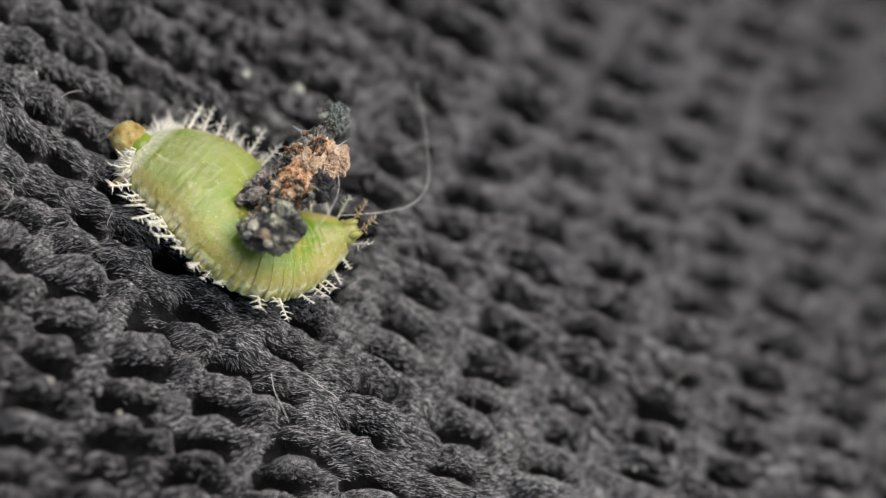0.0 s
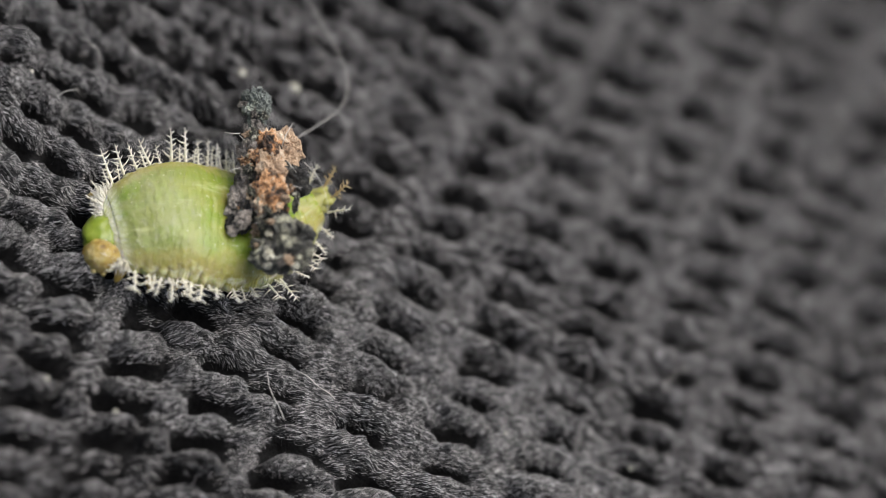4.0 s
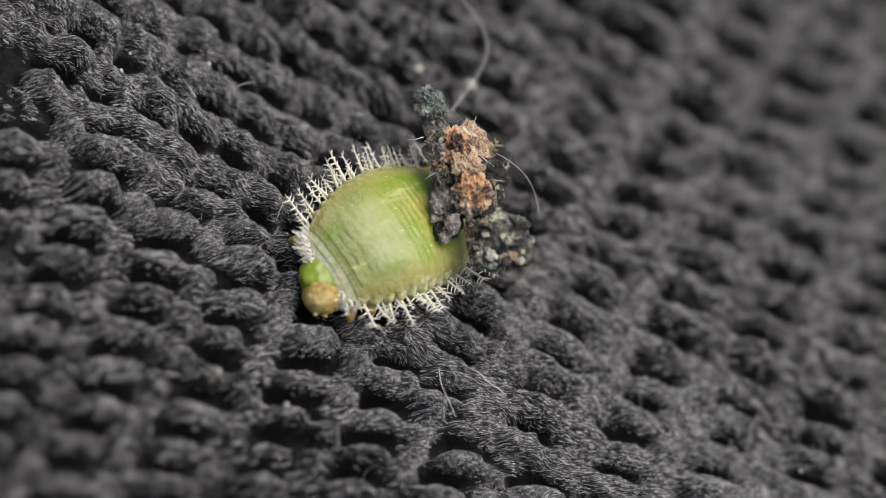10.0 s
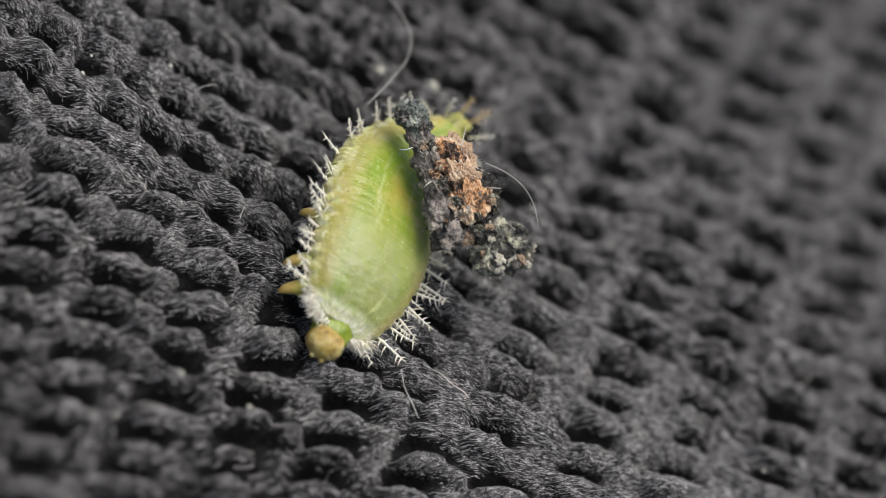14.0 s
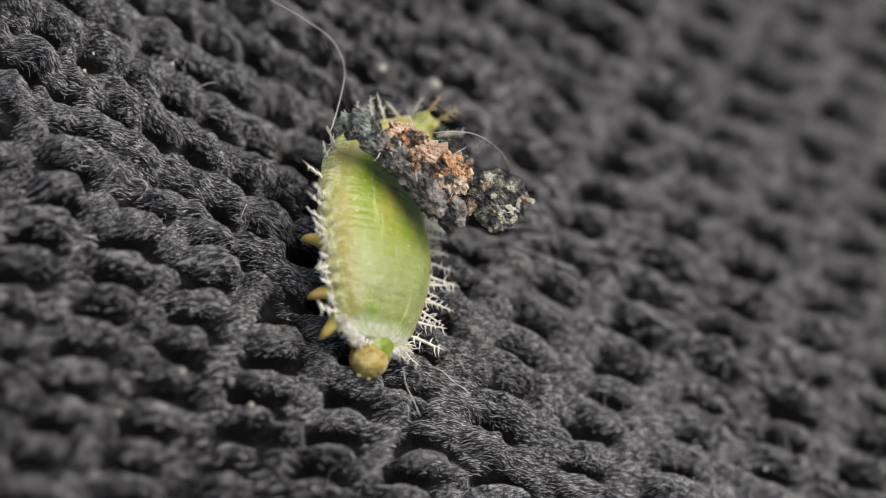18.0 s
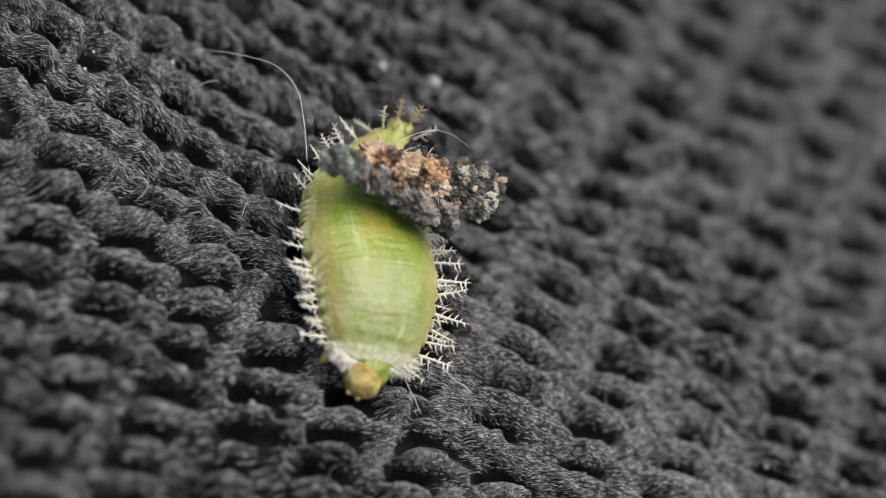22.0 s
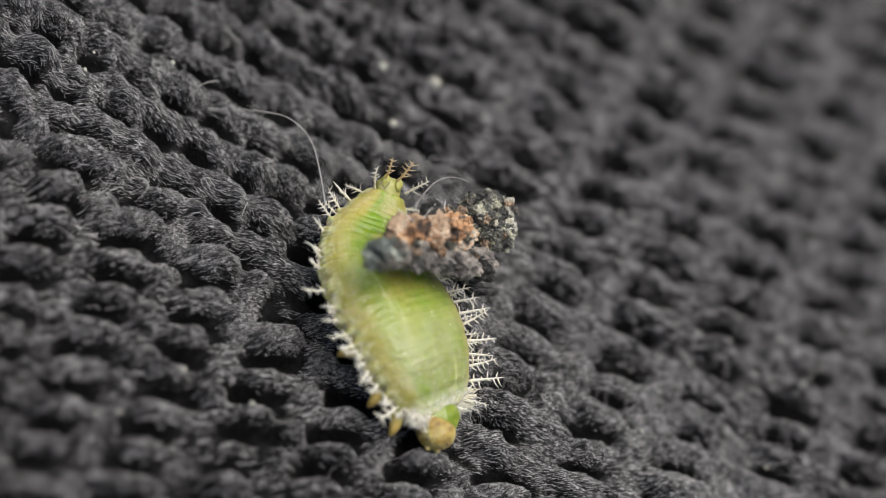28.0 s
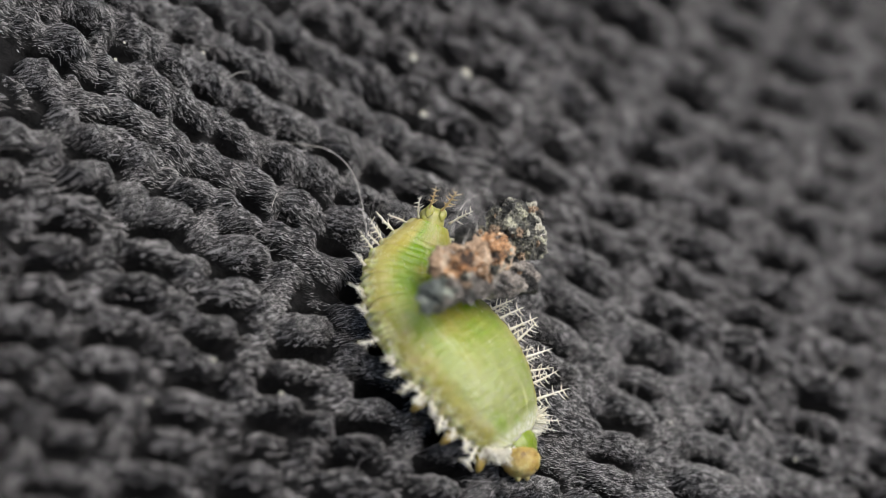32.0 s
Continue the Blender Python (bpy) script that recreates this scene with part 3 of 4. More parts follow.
def spine_mesh(rng, length, barbs, base=0.052):
    """A pale spine on a fleshy foot, with short side thorns, that grows along +x."""
    curve = rng.uniform(-0.12, 0.12)

    def at(u):
        return np.array([length * u, curve * length * u * u, 0.05 * length * u * u])

    us = np.array([-0.12, 0.0, 0.10, 0.22, 0.45, 0.72, 0.9, 1.0])
    paths, radii = [np.array([at(u) for u in us])], [np.array([base, 0.85 * base, 0.5 * base, 0.046, 0.034, 0.024, 0.014, 0.005])]
    for b in range(barbs):
        u = 0.20 + 0.66 * b / max(1, barbs - 1) + rng.uniform(-0.03, 0.03)
        side = 1 if b % 2 else -1
        out = np.array([rng.uniform(0.10, 0.75), side * rng.uniform(0.7, 1.0), rng.uniform(-0.55, 0.55)])
        out /= np.linalg.norm(out)
        size = length * rng.uniform(0.14, 0.34) * (1.1 - 0.4 * u)
        root = at(u)
        paths.append(np.array([root, root + out * size * 0.55, root + out * size + np.array([0.12 * size, 0, 0])]))
        radii.append(np.array([0.026, 0.016, 0.004]))
    v, f = tubes(paths, radii, 6)
    # thorns grow out of the stem: one shell
    stem = np.array(v[:6 * len(us)])
    for start in range(6 * len(us), len(v), 18):
        near = int(np.argmin(np.linalg.norm(stem - v[start], axis=1)))
        f.append((start, start + 1, near))
    return mesh_of("spine", np.array(v) * MM, f)


def leg_mesh(length):
    """A stubby jointed leg that grows along +x and bends down to a claw."""
    pts = np.array([(-0.3, 0, 0.05), (0, 0, 0.06), (0.30, 0, 0.06), (0.52, 0, 0.0), (0.74, 0, -0.10), (0.92, 0, -0.26), (1.0, 0, -0.40), (1.02, 0, -0.48)]) * length
    v, f = tubes([pts], [np.array([0.25, 0.25, 0.20, 0.165, 0.14, 0.10, 0.06, 0.02])], 14)
    return mesh_of("leg", np.array(v) * MM, f)


def blob(bm, centre, radii, seed, rough=0.25, level=3, turn=(0, 0, 0)):
    """Adds a rough lump to bm (mm)."""
    made = bmesh.ops.create_icosphere(bm, subdivisions=level, radius=1.0)["verts"]
    rot = Euler(turn).to_matrix()
    for v in made:
        d = v.co.normalized()
        k = 1 + rough * (noise.noise(d * 1.6 + Vector((seed, 0, 0))) + 0.55 * noise.noise(d * 4.2 + Vector((0, seed, 0))) + 0.35 * noise.noise(d * 9.5 + Vector((0, 0, seed))) + (0.22 * noise.noise(d * 21 + Vector((seed, seed, 0))) if level > 4 else 0.0))
        v.co = (rot @ Vector((d.x * radii[0], d.y * radii[1], d.z * radii[2])) * k + Vector(centre)) * MM


def build_larva():
    rng = np.random.default_rng(11)
    larva = new("beetle_larva")
    tagged(larva, "pale green beetle larva with white branched spines crawling on black fabric", "insect larva")
    shapes = [spine_mesh(rng, 1.0, 9) for _ in range(8)]
    segs = []
    for k in range(SEGMENTS):
        seg = piece("body_segment", segment_mesh(k), M["skin"], larva)
        segs.append(seg)
    # a row of spines along each margin
    rows = []
    for k in range(SPINES):
        s = (k + 0.5) / SPINES
        for side in (1, -1):
            if k == 0:
                rows += [(s - 0.02, side, 0.30, 0.6), (s, side, 0.75, 0.7)]
            elif k == SPINES - 1:
                rows.append((s, side, 1.8, 0.75))
            else:
                rows.append((s, side, 1.22 + 0.55 * s, 0.98 if k < 8 else 0.88 if k < 13 else 0.78))
                if rng.uniform() < 0.55:
                    rows.append((s - 0.025, side, 1.20 + 0.55 * s, 0.62))
    for s, side, yaw, size in rows:
        k = min(SEGMENTS - 1, int(s * SEGMENTS))
        size *= rng.uniform(0.86, 1.10)
        root = Vector((((k + 0.5) / SEGMENTS - s) * LENGTH, side * half_width(s) * 0.95, 0.04)) * MM
        m = Matrix.Translation(root) @ Euler((rng.uniform(-0.4, 0.4), rng.uniform(-0.65, -0.20), side * (yaw + rng.normal(0, 0.12)))).to_matrix().to_4x4() @ Matrix.Scale(size, 4)
        piece("spine", shapes[int(rng.integers(8))], M["spine"], segs[k], m=m)
    # ragged fringe of short pale bristles along the front margin
    paths, radii = [], []
    for _ in range(420):
        a = float(np.sign(rng.uniform(-1, 1))) * min(1.5, max(0.1, rng.normal(0.85, 0.34)))
        root = np.array([-0.28 + 0.48 * math.cos(a), 0.98 * math.sin(a), 0.02 + rng.uniform(-0.06, 0.16)])
        out = np.array([math.cos(a), math.sin(a), rng.uniform(-0.5, 0.5)])
        size = rng.uniform(0.12, 0.36) * (0.6 + 0.6 * abs(math.sin(a)))
        paths.append(np.array([root, root + out * size * 0.6 + rng.normal(0, 0.03, 3), root + out * size + rng.normal(0, 0.05, 3)]))
        radii.append(np.array([0.030, 0.018, 0.005]))
    v, f = tubes(paths, radii, 4)
    piece("bristle_fringe", mesh_of("bristle_fringe", np.array(v) * MM, f), M["spine"], segs[0])
    # legs, three pairs under the front of the body
    leg = leg_mesh(0.60)
    legs = []
    for k, yaw in ((2, 0.95), (5, 1.35), (10, 1.75)):
        for side in (1, -1):
            legs.append((piece("leg", leg, M["leg"], larva, "stubby amber leg"), k, side, yaw))
    # head
    bm = bmesh.new()
    blob(bm, (-0.02, 0, 0.02), (0.44, 0.49, 0.42), 3.1, 0.10, 4)
    head = part("head", bm, M["amber"], larva, "rounded amber head")
    bm = bmesh.new()
    blob(bm, (-0.60, 0, 0.02), (0.70, 0.54, 0.40), 8.1, 0.14, 4)
    part("neck", bm, M["neck"], head, "green neck")
    bm = bmesh.new()
    for side in (1, -1):
        blob(bm, (0.35, side * 0.13, -0.16), (0.10, 0.08, 0.08), 5, 0.05, 2)
    part("mouthparts", bm, M["amber"], head)
    for side in (1, -1):
        for dx, dz in ((0.30, 0.12), (0.22, 0.20)):
            bm = bmesh.new()
            blob(bm, (dx, side * 0.26, dz), (0.035, 0.035, 0.035), 2, 0.02, 2)
            part("eye", bm, M["eye"], head, "tiny dark eye")
    # tail knob
    tail = segs[-1]
    bm = bmesh.new()
    blob(bm, (-0.20, 0.0, 0.12), (0.34, 0.34, 0.20), 6.4, 0.22, 3)
    blob(bm, (-0.38, 0.16, 0.24), (0.20, 0.11, 0.12), 2.4, 0.25, 3)
    blob(bm, (-0.36, -0.18, 0.22), (0.20, 0.11, 0.12), 4.4, 0.25, 3)
    part("tail_knob", bm, M["tail"], tail, "pale yellow knobbly tail end")
    for x, y, size, tint in ((-0.30, 0.45, 0.75, "spine"), (-0.50, 0.12, 0.85, "ochre"), (-0.45, -0.22, 0.80, "ochre"), (-0.15, -0.45, 0.70, "spine")):
        me = spine_mesh(rng, 0.9, 8)
        m = Matrix.Translation(Vector((x, y, 0.30)) * MM) @ Euler((0, -0.75 + rng.normal(0, 0.15), math.atan2(y, x - 0.4))).to_matrix().to_4x4() @ Matrix.Scale(size, 4)
        piece("tail_spine", me, M[tint], tail, "ochre-tinted upright spine" if tint == "ochre" else "", m)
    return larva, segs, head, legs


def build_shield():
    """Clump of dried debris carried over the back: x from the small knob to the big dark lump."""
    rng = np.random.default_rng(21)
    shield = new("debris_clump")
    tagged(shield, "dark crumbly debris clump with rusty orange middle carried on larva's back", "debris clump")

    def lumps(name, material, items, label=""):
        bm = bmesh.new()
        for n, (c, r, turn) in enumerate(items):
            blob(bm, (c[0], 1.06 * c[1], c[2]), (1.04 * r[0], 1.02 * r[1], 1.06 * r[2]), 3.7 * n + len(name), 0.42, 5, turn)
        return part(name, bm, material, shield, label, smooth=False)

    lumps("knob", M["slate"], [((-2.28, 0.03, 0.1), (0.40, 0.36, 0.34), (0, 0, 0.2)), ((-1.86, -0.04, 0.05), (0.30, 0.22, 0.22), (0, 0, 0))], "dark faceted knob")
    lumps("stalk", M["ash"], [((-1.45, -0.10, 0), (0.50, 0.30, 0.30), (0, 0, 0.1)), ((-0.95, -0.26, 0.0), (0.56, 0.38, 0.36), (0, 0, -0.2))], "brownish grey crumbly stalk")
    lumps("core", M["rust"], [((-0.80, 0.12, 0.18), (0.56, 0.38, 0.34), (0, 0, 0.1)), ((0.25, -0.02, 0.22), (0.58, 0.44, 0.36), (0, 0, -0.3)), ((0.62, 0.0, 0.12), (0.30, 0.30, 0.28), (0, 0, -0.3))], "rusty orange crumbly core")
    lumps("peach_core", M["chalk"], [((-0.25, 0.14, 0.25), (0.54, 0.40, 0.35), (0, 0, 0)), ((0.46, -0.14, 0.26), (0.30, 0.26, 0.28), (0, 0, 0.4))], "peach and cream crumbly core")
    lumps("dark_flank", M["ash"], [((-0.50, -0.46, 0.02), (0.56, 0.30, 0.32), (0, 0, -0.35)), ((0.15, -0.80, -0.08), (0.50, 0.32, 0.34), (0, 0, -0.4)), ((-0.05, -0.22, -0.2), (0.85, 0.48, 0.30), (0, 0, 0))], "dark grey crusty flank")
    lumps("dark_nub", M["char"], [((0.05, 0.55, 0.06), (0.36, 0.30, 0.32), (0, 0, 0.2)), ((0.30, 0.72, 0.02), (0.22, 0.20, 0.20), (0, 0, 0))], "charred blackish nub")
    lumps("dark_finger", M["char"], [((0.55, -0.78, -0.10), (0.46, 0.30, 0.28), (0, 0, -0.5)), ((0.78, -1.10, -0.12), (0.28, 0.22, 0.22), (0, 0, -0.9))], "blackish crusty finger")
    lumps("tan_tip", M["ash"], [((0.86, -0.82, 0.12), (0.26, 0.20, 0.16), (0, 0, -0.7)), ((1.00, -1.08, 0.06), (0.16, 0.14, 0.12), (0, 0, -0.9))], "brownish grey crumbly tip")
    lumps("neck_of_lump", M["char"], [((1.02, 0.02, -0.02), (0.42, 0.26, 0.26), (0, 0, 0.2))], "thin charred bridge")
    lumps("lump", M["crust"], [((1.52, 0.02, 0.02), (0.50, 0.52, 0.42), (0, 0, 0.3)), ((1.98, 0.26, 0.05), (0.46, 0.38, 0.38), (0, 0, 0.5)), ((1.90, -0.38, 0.0), (0.46, 0.36, 0.34), (0, 0, 0.4)), ((1.60, 0.50, 0.0), (0.32, 0.26, 0.28), (0, 0, 0.4)), ((2.26, -0.06, 0.06), (0.24, 0.28, 0.26), (0, 0, 0.9))], "big dark crusty lump")
    lumps("pale_crust", M["chalk"], [((-1.00, 0.58, -0.05), (0.42, 0.30, 0.28), (0, 0, 0.3)), ((-0.60, 0.50, 0.05), (0.32, 0.26, 0.24), (0, 0, 0))], "chalky pale crust")
    lumps("pale_crumb", M["pale"], [((2.05, -0.34, 0.33), (0.18, 0.13, 0.10), (0, 0, 0.5)), ((2.30, 0.05, 0.34), (0.10, 0.08, 0.07), (0, 0, 0)), ((1.55, -0.22, 0.40), (0.09, 0.08, 0.06), (0, 0, 0))], "pale cream crumbs")
    # loose crumbs stuck all over it
    stock = {}
    for kind in ("crust", "char", "rust", "chalk", "pale", "slate", "ash"):
        for n in range(3):
            bm = bmesh.new()
            blob(bm, (0, 0, 0), (1.1, 0.75, 0.55), n * 5.1 + len(kind), 0.75, 3)
            me = bpy.data.meshes.new("crumb")
            bm.to_mesh(me)
            bm.free()
            me.materials.append(M[kind])
            stock[kind, n] = me
    for _ in range(75):
        x = rng.uniform(-2.5, 2.6)
        wide = float(np.interp(x, [-2.6, -2.2, -1.7, -0.8, 0.6, 1.2, 2.0, 2.6], [0.2, 0.45, 0.3, 0.75, 0.95, 0.65, 0.75, 0.35]))
        v = rng.uniform(-1, 1)
        y = 0.85 * v * wide - (0.12 if -1.2 < x < 1 else 0)
        z = 0.36 * math.sqrt(max(0.0, 1 - v * v)) + rng.uniform(-0.06, 0.10)
        if x < -1.6:
            kind = rng.choice(["slate", "slate", "crust", "ash"])
        elif x < 1.0:
            kind = rng.choice(["rust", "rust", "chalk", "ash", "crust", "pale"] if y > -0.45 else ["ash", "ash", "crust", "slate", "rust"])
        else:
            kind = rng.choice(["crust", "crust", "slate", "pale", "pale", "chalk", "ash"])
        size = rng.uniform(0.07, 0.19) * (0.7 if kind == "pale" else 1)
        m = Matrix.Translation(Vector((x, y, z)) * MM) @ Euler(rng.uniform(-1.5, 1.5, 3)).to_matrix().to_4x4() @ Matrix.Scale(size, 4)
        piece("crumb", stock[str(kind), int(rng.integers(3))], M[str(kind)], shield, m=m)
    # stiff short bristles and a thin curved hair
    paths, radii = [], []
    for _ in range(14):
        root = np.array([rng.uniform(-1.6, 1.9), rng.uniform(-0.6, 0.7), rng.uniform(0, 0.3)])
        out = np.array([rng.normal(0, 0.6), np.sign(root[1]) * rng.uniform(0.4, 1), rng.uniform(0.0, 0.6)])
        paths.append(np.array([root, root + out * 0.25, root + out * 0.5 + rng.normal(0, 0.05, 3)]))
        radii.append(np.array([0.014, 0.012, 0.006]))
    v, f = tubes(paths, radii, 4)
    piece("bristles", mesh_of("bristles", np.array(v) * MM, f), M["hair"], shield)
    arc = np.array([(-0.3 + 2.1 * u, 0.60 + 0.75 * math.sin(math.pi * (0.15 + 0.6 * u)), 0.15 + 0.2 * math.sin(3 * u)) for u in np.linspace(0, 1, 14)])
    v, f = tubes([arc], [np.linspace(0.009, 0.004, 14)], 5)
    piece("hair", mesh_of("hair", np.array(v) * MM, f), M["hair"], shield, "thin curved hair")
    return shield


def build_hair():
    """A long fine hair caught on the debris: straight run, then a hooked bend to the root at the origin."""
    pts, x, y, turn = [], 0.0, 0.0, -0.25
    for k in range(46):
        pts.append((x, y, 0.030 * k))
        turn += 0.11 if 12 < k < 26 else 0.012
        x, y = x + 0.116 * math.cos(turn), y + 0.116 * math.sin(turn)
    v, f = tubes([np.array(pts)], [np.linspace(0.0110, 0.0045, 46)], 6)
    ob = piece("stray_hair", mesh_of("stray_hair", np.array(v) * MM, f), M["hair"])
    return tagged(ob, "long fine pale hair trailing from the debris clump", "hair")


def build_lint():
    """Loose pale fibres and specks lying on the cloth."""
    spots = LINT
    for n, (x, y, turn, size, bend) in enumerate(spots):
        u = np.linspace(0, 1, 16)
        ang = turn + bend * (u - 0.5) + 0.15 * np.sin(5 * u + n)
        step = size / 15
        px, py = x + np.cumsum(np.cos(ang)) * step, y + np.cumsum(np.sin(ang)) * step
        pz = 0.40 + 0.22 * np.sin(math.pi * u) + 0.05 * np.sin(9 * u + n)
        v, f = tubes([np.c_[px, py, pz]], [np.full(16, 0.0085)], 5)
        ob = piece("lint_fibre", mesh_of("lint_fibre", np.array(v) * MM, f), M["hair"])
        tagged(ob, "short pale lint fibre lying on black fabric", "lint", "lint on the fabric")
    for n, (x, y, r) in enumerate(SPECKS):
        bm = bmesh.new()
        blob(bm, (0, 0, 0), (0.65 * r, 0.5 * r, 0.45 * r), n * 2.3, 0.35, 3)
        ob = part("dust_speck", bm, M["pale"], None)
        ob.location = (x * MM, y * MM, 0.46 * MM)
        tagged(ob, "tiny pale dust speck on black fabric", "dust speck", "specks on the fabric")


# ------------------------------------------------------------------ build
fabric = build_fabric()
larva, segments, head, legs = build_larva()
shield = build_shield()
hair = build_hair()
build_lint()

TRACKS = {}


def spine_curve(front, mid, rear, tail):
    """Smooth line through four points of the body, evenly spaced: places and ways forward."""
    pts = [np.array(p) for p in (front, mid, rear, tail)]
    pts = [2 * pts[0] - pts[1], *pts, 2 * pts[3] - pts[2]]
    line = []
    for a, b, c, d in zip(pts, pts[1:], pts[2:], pts[3:]):
        for u in np.linspace(0, 1, 20, endpoint=False):
            line.append(0.5 * (2 * b + (c - a) * u + (2 * a - 5 * b + 4 * c - d) * u * u + (3 * b - a - 3 * c + d) * u ** 3))
    line = np.array(line + [pts[4]])
    run = np.r_[0, np.cumsum(np.linalg.norm(np.diff(line, axis=0), axis=1))]
    return line, run / run[-1], np.gradient(line, axis=0)


def lift(s):
    """Height of the body's margin over the cloth (mm) and its slope: low at the head, arched, turned up at the tail."""
    rise = [0.74 + 0.40 * (u * u * (3 - 2 * u)) + 0.40 * max(0.0, (v - 0.78) / 0.22) ** 2 for v in (s - 0.01, s, s + 0.01) for u in (min(1.0, max(0.0, v / 0.36)),)]
    return rise[1], math.atan2(rise[2] - rise[0], 0.02 * LENGTH)


def step(t, face, front, mid, rear, tail, knob, lump, roll=0.0, reach=0.0, tip=0.0):
    """One stance of the larva and its load at t seconds: places over the cloth, mm; the body's lean, how far the legs stretch out, and the load's tip to its side (degrees)."""
    line, run, way = spine_curve(front, mid, rear, tail)
    turn = math.atan2(front[1] - rear[1], front[0] - rear[0])
    base = Matrix.Translation(Vector((mid[0], mid[1], 0.40)) * MM) @ Matrix.Rotation(turn, 4, "Z")
    TRACKS.setdefault(larva, []).append((t, base))
    home = base.inverted()
    stance = []
    for k, seg in enumerate(segments):
        s = (k + 0.5) / SEGMENTS
        x, y = (np.interp(s, run, line[:, c]) for c in (0, 1))
        wx, wy = (-np.interp(s, run, way[:, c]) for c in (0, 1))
        z, pitch = lift(s)
        m = Matrix.Translation(Vector((x, y, z)) * MM) @ Matrix.Rotation(math.atan2(wy, wx), 4, "Z") @ Euler((radians(roll), pitch, 0)).to_matrix().to_4x4()
        stance.append(m)
        TRACKS.setdefault(seg, []).append((t, home @ m))
    for n, (leg, k, side, yaw) in enumerate(legs):
        swing = 0.22 * math.sin(2.6 * t + 2.1 * n)
        out = half_width((k + 0.5) / SEGMENTS) * (0.62 + (0.26 * reach if side < 0 else 0.0)) + 0.05 * math.cos(2.6 * t + 2.1 * n)
        root = stance[k] @ Vector((0.1 * MM, side * out * MM, -0.20 * MM))
        heading = stance[k].to_euler().z + side * (yaw + swing)
        m = Matrix.Translation(root) @ Matrix.Rotation(heading, 4, "Z")
        TRACKS.setdefault(leg, []).append((t, home @ m))
    face = (face[0] + 0.22 * (front[0] - face[0]), face[1] + 0.22 * (front[1] - face[1]))
    m = Matrix.Translation(Vector((face[0], face[1], 0.60)) * MM) @ Matrix.Rotation(math.atan2(face[1] - front[1], face[0] - front[0]), 4, "Z")
    TRACKS.setdefault(head, []).append((t, home @ m))
    centre = ((knob[0] + lump[0]) / 2, (knob[1] + lump[1]) / 2)
    run = math.hypot(lump[0] - knob[0], lump[1] - knob[1])
    m = Matrix.Translation(Vector((centre[0], centre[1], (knob[2] + lump[2]) / 2 - 0.1)) * MM) @ Euler((0, math.atan2(knob[2] - lump[2], run), math.atan2(lump[1] - knob[1], lump[0] - knob[0]))).to_matrix().to_4x4() @ Matrix.Rotation(radians(tip), 4, "X") @ Matrix.Translation(Vector((0.15, 0, 0)) * MM)
    TRACKS.setdefault(shield, []).append((t, m))


def trail(t, root, tip):
    """The long hair at t seconds: where it leaves the debris and where it ends, mm."""
    m = Matrix.Translation(Vector((root[0], root[1], 1.9)) * MM) @ Matrix.Rotation(math.atan2(tip[1] - root[1], tip[0] - root[0]) - 0.62, 4, "Z")
    TRACKS.setdefault(hair, []).append((t, m))


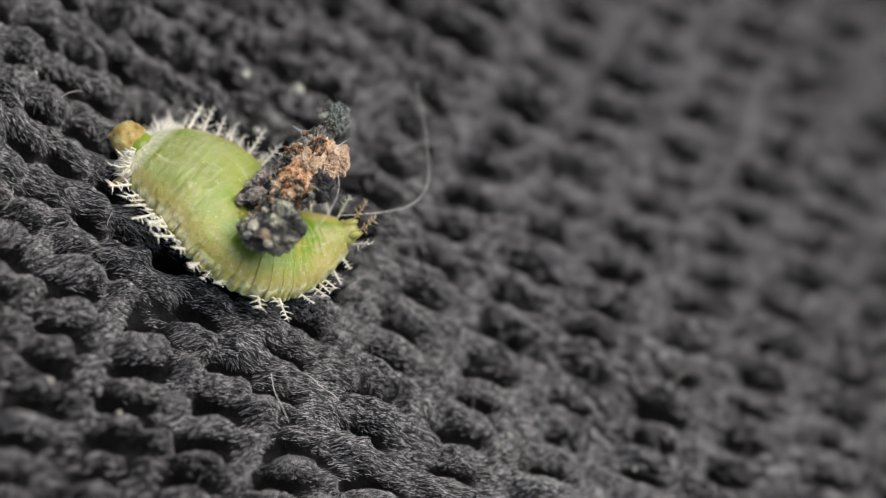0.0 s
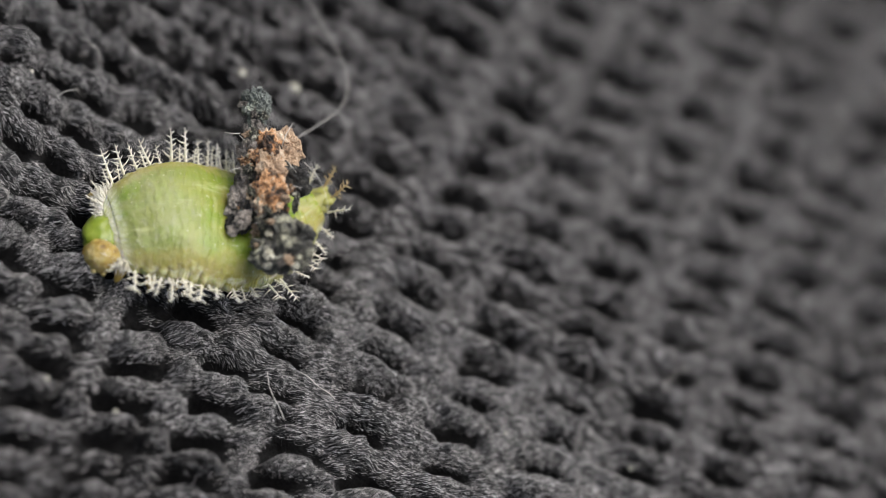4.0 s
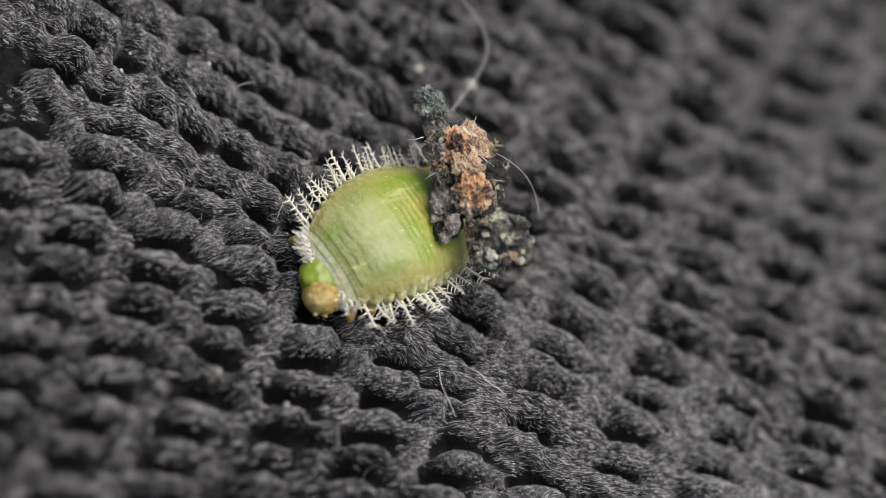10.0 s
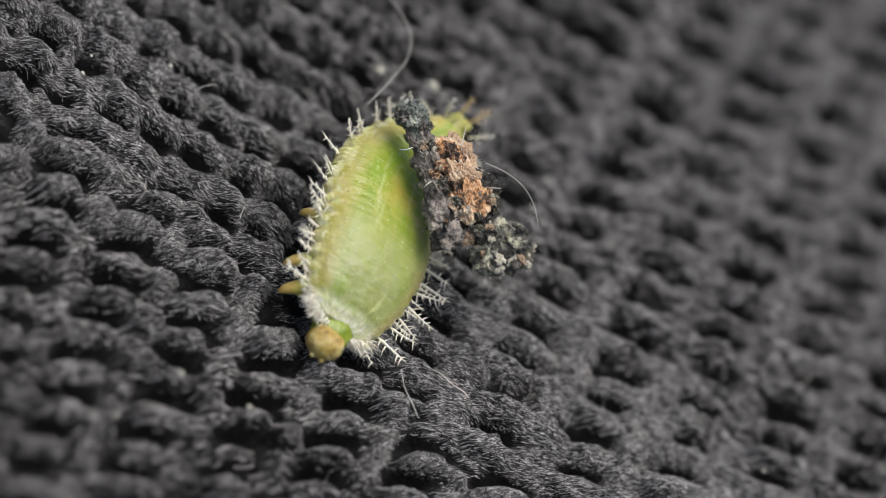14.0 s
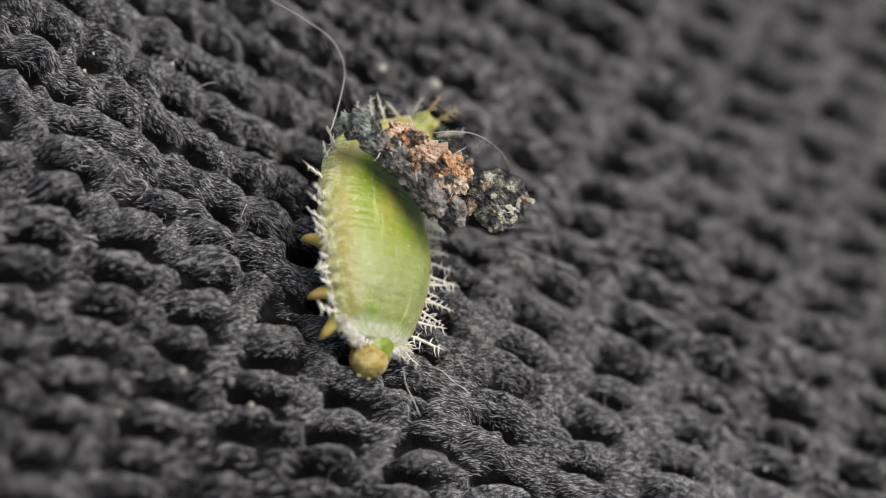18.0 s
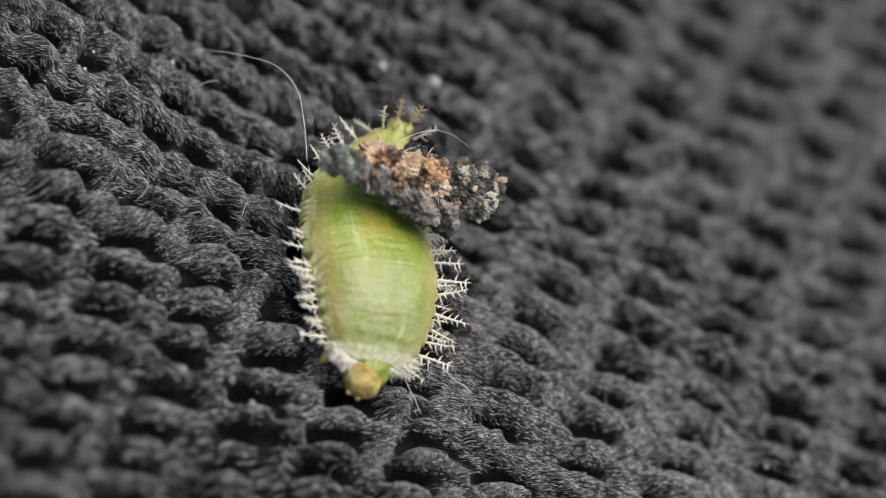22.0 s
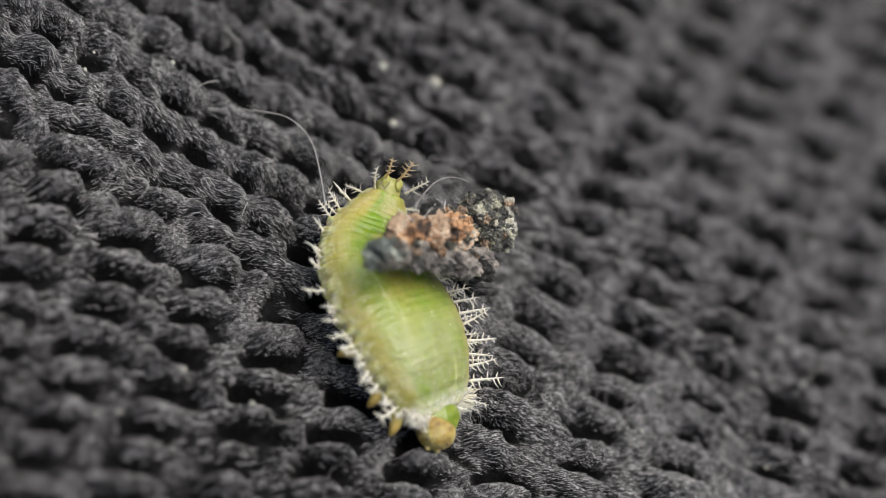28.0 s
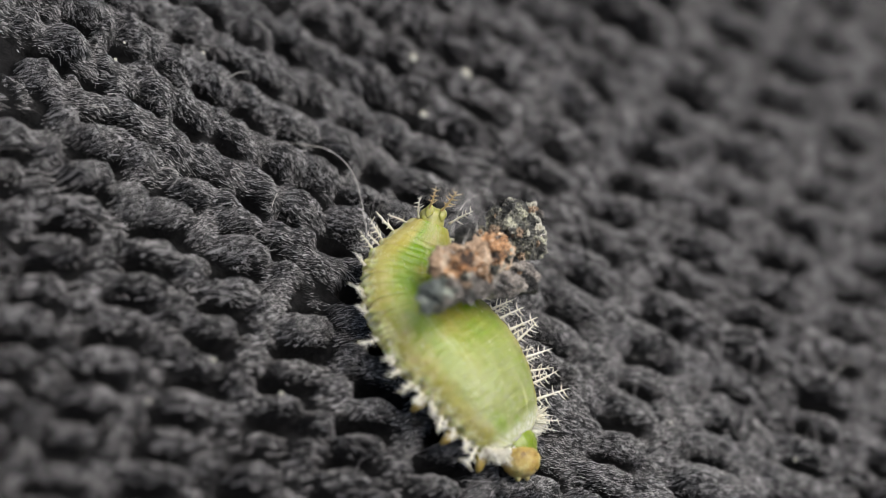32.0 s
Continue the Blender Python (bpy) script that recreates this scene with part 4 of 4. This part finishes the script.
def motions():
    step(0, (-5.55, -1.43), (-4.95, -1.43), (-3.18, -1.58), (-1.14, -1.84), (0.36, -0.19), (-1.65, 1.61, 2.95), (-1.07, -2.96, 2.95), 0, 0.8, 35)
    step(1, (-5.30, -2.40), (-4.82, -2.03), (-3.04, -1.97), (-1.07, -1.82), (0.32, -0.18), (-2.07, 1.58, 2.95), (-0.85, -3.14, 2.95), 0, 0.8, 35)
    step(2, (-4.85, -3.51), (-4.69, -3.08), (-3.07, -2.40), (-1.22, -1.73), (-0.11, 0.22), (-3.02, 1.05, 2.95), (-1.11, -3.28, 2.95), 0, 0.5, 35)
    step(3, (-4.77, -4.05), (-4.57, -3.34), (-3.04, -2.88), (-1.45, -1.95), (-0.02, -0.07), (-2.88, 0.82, 2.95), (-0.46, -3.32, 2.95), 0, 0.4, 35)
    step(3.5, (-4.10, -4.87), (-4.48, -3.95), (-3.20, -2.99), (-1.48, -2.03), (-0.24, -0.17), (-3.30, 0.61, 2.95), (-0.46, -3.31, 2.95), 0, 0, 36)
    step(5.5, (-3.24, -5.37), (-3.56, -4.62), (-2.66, -3.23), (-1.65, -1.71), (-1.17, 0.03), (-3.63, -0.11, 2.95), (0.37, -2.42, 2.95), 0, 0, 38)
    step(6, (-3.21, -5.45), (-3.57, -4.74), (-2.68, -3.32), (-1.71, -1.83), (-1.44, -0.18), (-3.67, -0.21, 2.95), (0.45, -2.38, 2.95), 0, 0, 38)
    step(7, (-2.91, -5.47), (-3.32, -4.82), (-2.55, -3.29), (-1.74, -1.68), (-1.62, -0.28), (-3.73, -0.04, 2.95), (0.46, -2.29, 2.95), 0, 0, 38)
    step(8, (-1.87, -4.63), (-2.70, -4.33), (-2.13, -2.77), (-1.45, -1.14), (-1.52, 0.29), (-3.66, 0.10, 2.95), (0.41, -2.03, 2.95), 0, 0, 38)
    step(9, (-2.46, -5.16), (-2.94, -4.53), (-2.25, -3.03), (-1.62, -1.30), (-1.60, 0.39), (-3.63, 0.18, 2.95), (0.47, -1.85, 2.95), 0, 0, 38)
    step(10, (-2.10, -5.24), (-2.63, -4.55), (-2.02, -2.77), (-1.46, -1.06), (-1.52, 0.41), (-3.48, 0.19, 2.95), (0.62, -2.04, 2.95), 0, 0, 36)
    step(11, (-2.32, -5.26), (-2.89, -4.73), (-2.33, -2.94), (-1.72, -1.22), (-1.45, 0.33), (-3.29, 0.68, 2.95), (0.85, -1.69, 2.95), -4, 0.1, 34)
    step(12, (-1.56, -5.17), (-1.86, -4.68), (-1.98, -2.77), (-1.72, -0.58), (-1.39, 1.32), (-3.60, 0.41, 2.95), (0.69, -1.32, 2.95), -8, 0.3, 30)
    step(13, (-1.44, -4.99), (-1.44, -4.55), (-1.65, -2.56), (-1.76, -0.32), (-1.63, 1.70), (-3.22, 0.45, 2.95), (1.00, -0.99, 2.95), -13, 0.5, 25)
    step(14, (-0.73, -5.45), (-0.85, -4.84), (-1.42, -2.64), (-2.11, -0.51), (-1.81, 1.98), (-2.61, 0.16, 2.95), (1.13, -1.19, 2.95), -20, 0.8, 14)
    step(14.5, (-0.68, -5.26), (-0.84, -4.81), (-1.46, -2.67), (-2.11, -0.37), (-1.81, 2.12), (-2.82, 0.19, 2.95), (1.14, -1.17, 2.95), -21, 0.8, 12)
    step(16.5, (0.04, -5.36), (-0.10, -4.77), (-1.25, -2.98), (-2.26, -0.84), (-1.96, 1.40), (-3.01, -0.50, 2.95), (0.79, -0.51, 2.95), -25, 1, 2)
    step(17, (0.43, -5.04), (0.07, -4.57), (-1.24, -2.77), (-2.30, -0.69), (-1.97, 1.45), (-3.02, -0.56, 2.95), (0.53, -0.25, 2.95), -25, 1)
    step(18, (0.42, -5.06), (0.18, -4.52), (-1.20, -2.73), (-2.44, -0.90), (-2.45, 1.21), (-3.54, -1.35, 3.02), (0.32, -0.05, 2.88), -20, 0.7)
    step(19, (0.57, -5.47), (0.40, -4.80), (-1.03, -2.95), (-2.32, -1.32), (-2.52, 0.84), (-3.48, -1.96, 3.09), (0.33, 0.03, 2.81), -13, 0.4)
    step(20, (0.41, -5.50), (0.35, -4.94), (-0.90, -3.20), (-2.24, -1.57), (-2.57, 0.75), (-3.57, -2.57, 3.16), (0.19, 0.09, 2.74), -7, 0.1)
    step(21, (0.69, -5.91), (0.60, -5.27), (-0.73, -3.44), (-2.13, -1.87), (-2.74, 0.45), (-3.66, -3.09, 3.23), (-0.00, 0.12, 2.67), -4, 0)
    step(22.5, (0.58, -5.78), (0.50, -5.19), (-0.70, -3.57), (-2.08, -2.10), (-2.70, 0.37), (-3.57, -3.09, 3.30), (-0.03, 0.10, 2.60))
    step(23, (0.91, -6.01), (0.74, -5.34), (-0.51, -3.75), (-1.95, -2.30), (-2.57, 0.25), (-3.28, -3.10, 3.30), (0.27, -0.13, 2.60), -4, 0.2)
    step(24, (1.59, -4.32), (0.93, -4.41), (-0.41, -3.30), (-2.06, -2.25), (-2.70, -0.29), (-3.23, -3.04, 3.30), (-0.14, 0.18, 2.60), -8, 0.8)
    step(25, (2.42, -4.50), (1.65, -4.59), (0.05, -3.76), (-1.84, -2.75), (-2.64, -0.58), (-2.50, -3.88, 3.30), (0.04, -0.04, 2.60), -10, 0.9)
    step(25.5, (2.14, -4.74), (1.42, -4.66), (-0.03, -3.86), (-1.85, -2.88), (-2.67, -0.70), (-2.67, -4.20, 3.30), (0.09, -0.12, 2.60), -9, 0.7)
    step(28, (2.89, -5.51), (2.55, -4.90), (0.93, -4.17), (-1.08, -3.06), (-2.01, -1.25), (-1.11, -4.45, 3.30), (0.53, -0.38, 2.60), -6, 0.5)
    step(29, (3.54, -5.02), (2.97, -4.61), (1.12, -4.24), (-1.05, -3.23), (-1.92, -1.36), (-0.91, -4.77, 3.30), (0.20, -0.58, 2.60), -6, 0.4)
    step(30, (3.58, -5.37), (3.27, -4.96), (1.43, -4.31), (-0.74, -3.30), (-1.58, -1.21), (-0.74, -4.77, 3.30), (0.85, -0.52, 2.60), -5, 0.4)
    step(31, (4.37, -4.65), (3.79, -4.46), (2.17, -4.32), (-0.34, -3.65), (-1.26, -1.77), (0.01, -4.94, 3.30), (0.61, -0.72, 2.60), -4, 0.4)
    step(32, (4.59, -5.21), (4.07, -4.79), (2.21, -4.45), (-0.11, -3.81), (-1.11, -1.91), (0.16, -5.24, 3.30), (0.75, -0.79, 2.60), -4, 0.4)
    trail(0, (-0.03, -0.04), (-0.05, 4.67))
    trail(1, (-0.37, 0.10), (-0.67, 4.68))
    trail(2, (-1.20, 0.55), (-2.08, 4.15))
    trail(3, (-1.13, 0.73), (-2.19, 3.88))
    trail(3.5, (-1.63, 0.81), (-2.68, 3.47))
    trail(6, (-2.71, 0.38), (-5.46, 2.74))
    trail(7, (-2.90, 0.41), (-4.09, 2.17))
    trail(9, (-2.85, 0.91), (-5.31, 2.89))
    trail(11, (-2.83, 1.42), (-4.79, 3.21))
    trail(13, (-3.60, 0.48), (-5.56, 2.39))
    trail(14.5, (-3.87, 0.46), (-5.69, 2.42))
    trail(17, (-3.95, -0.60), (-5.85, 0.55))
    trail(18, (-4.05, -1.20), (-6.06, -0.43))
    trail(19, (-3.85, -1.42), (-6.09, -1.06))
    trail(20, (-4.02, -1.92), (-6.56, -1.88))
    trail(22.5, (-4.01, -2.44), (-6.27, -2.50))
    trail(24, (-3.85, -2.80), (-6.15, -3.09))
    trail(25.5, (-3.67, -3.23), (-5.65, -3.95))
    trail(28, (-2.84, -3.22), (-5.01, -3.47))
    trail(30, (-2.47, -3.18), (-4.43, -3.46))
    trail(32, (-1.91, -4.01), (-3.82, -4.23))
    for thing, rows in TRACKS.items():
        walk(thing, rows)


motions()
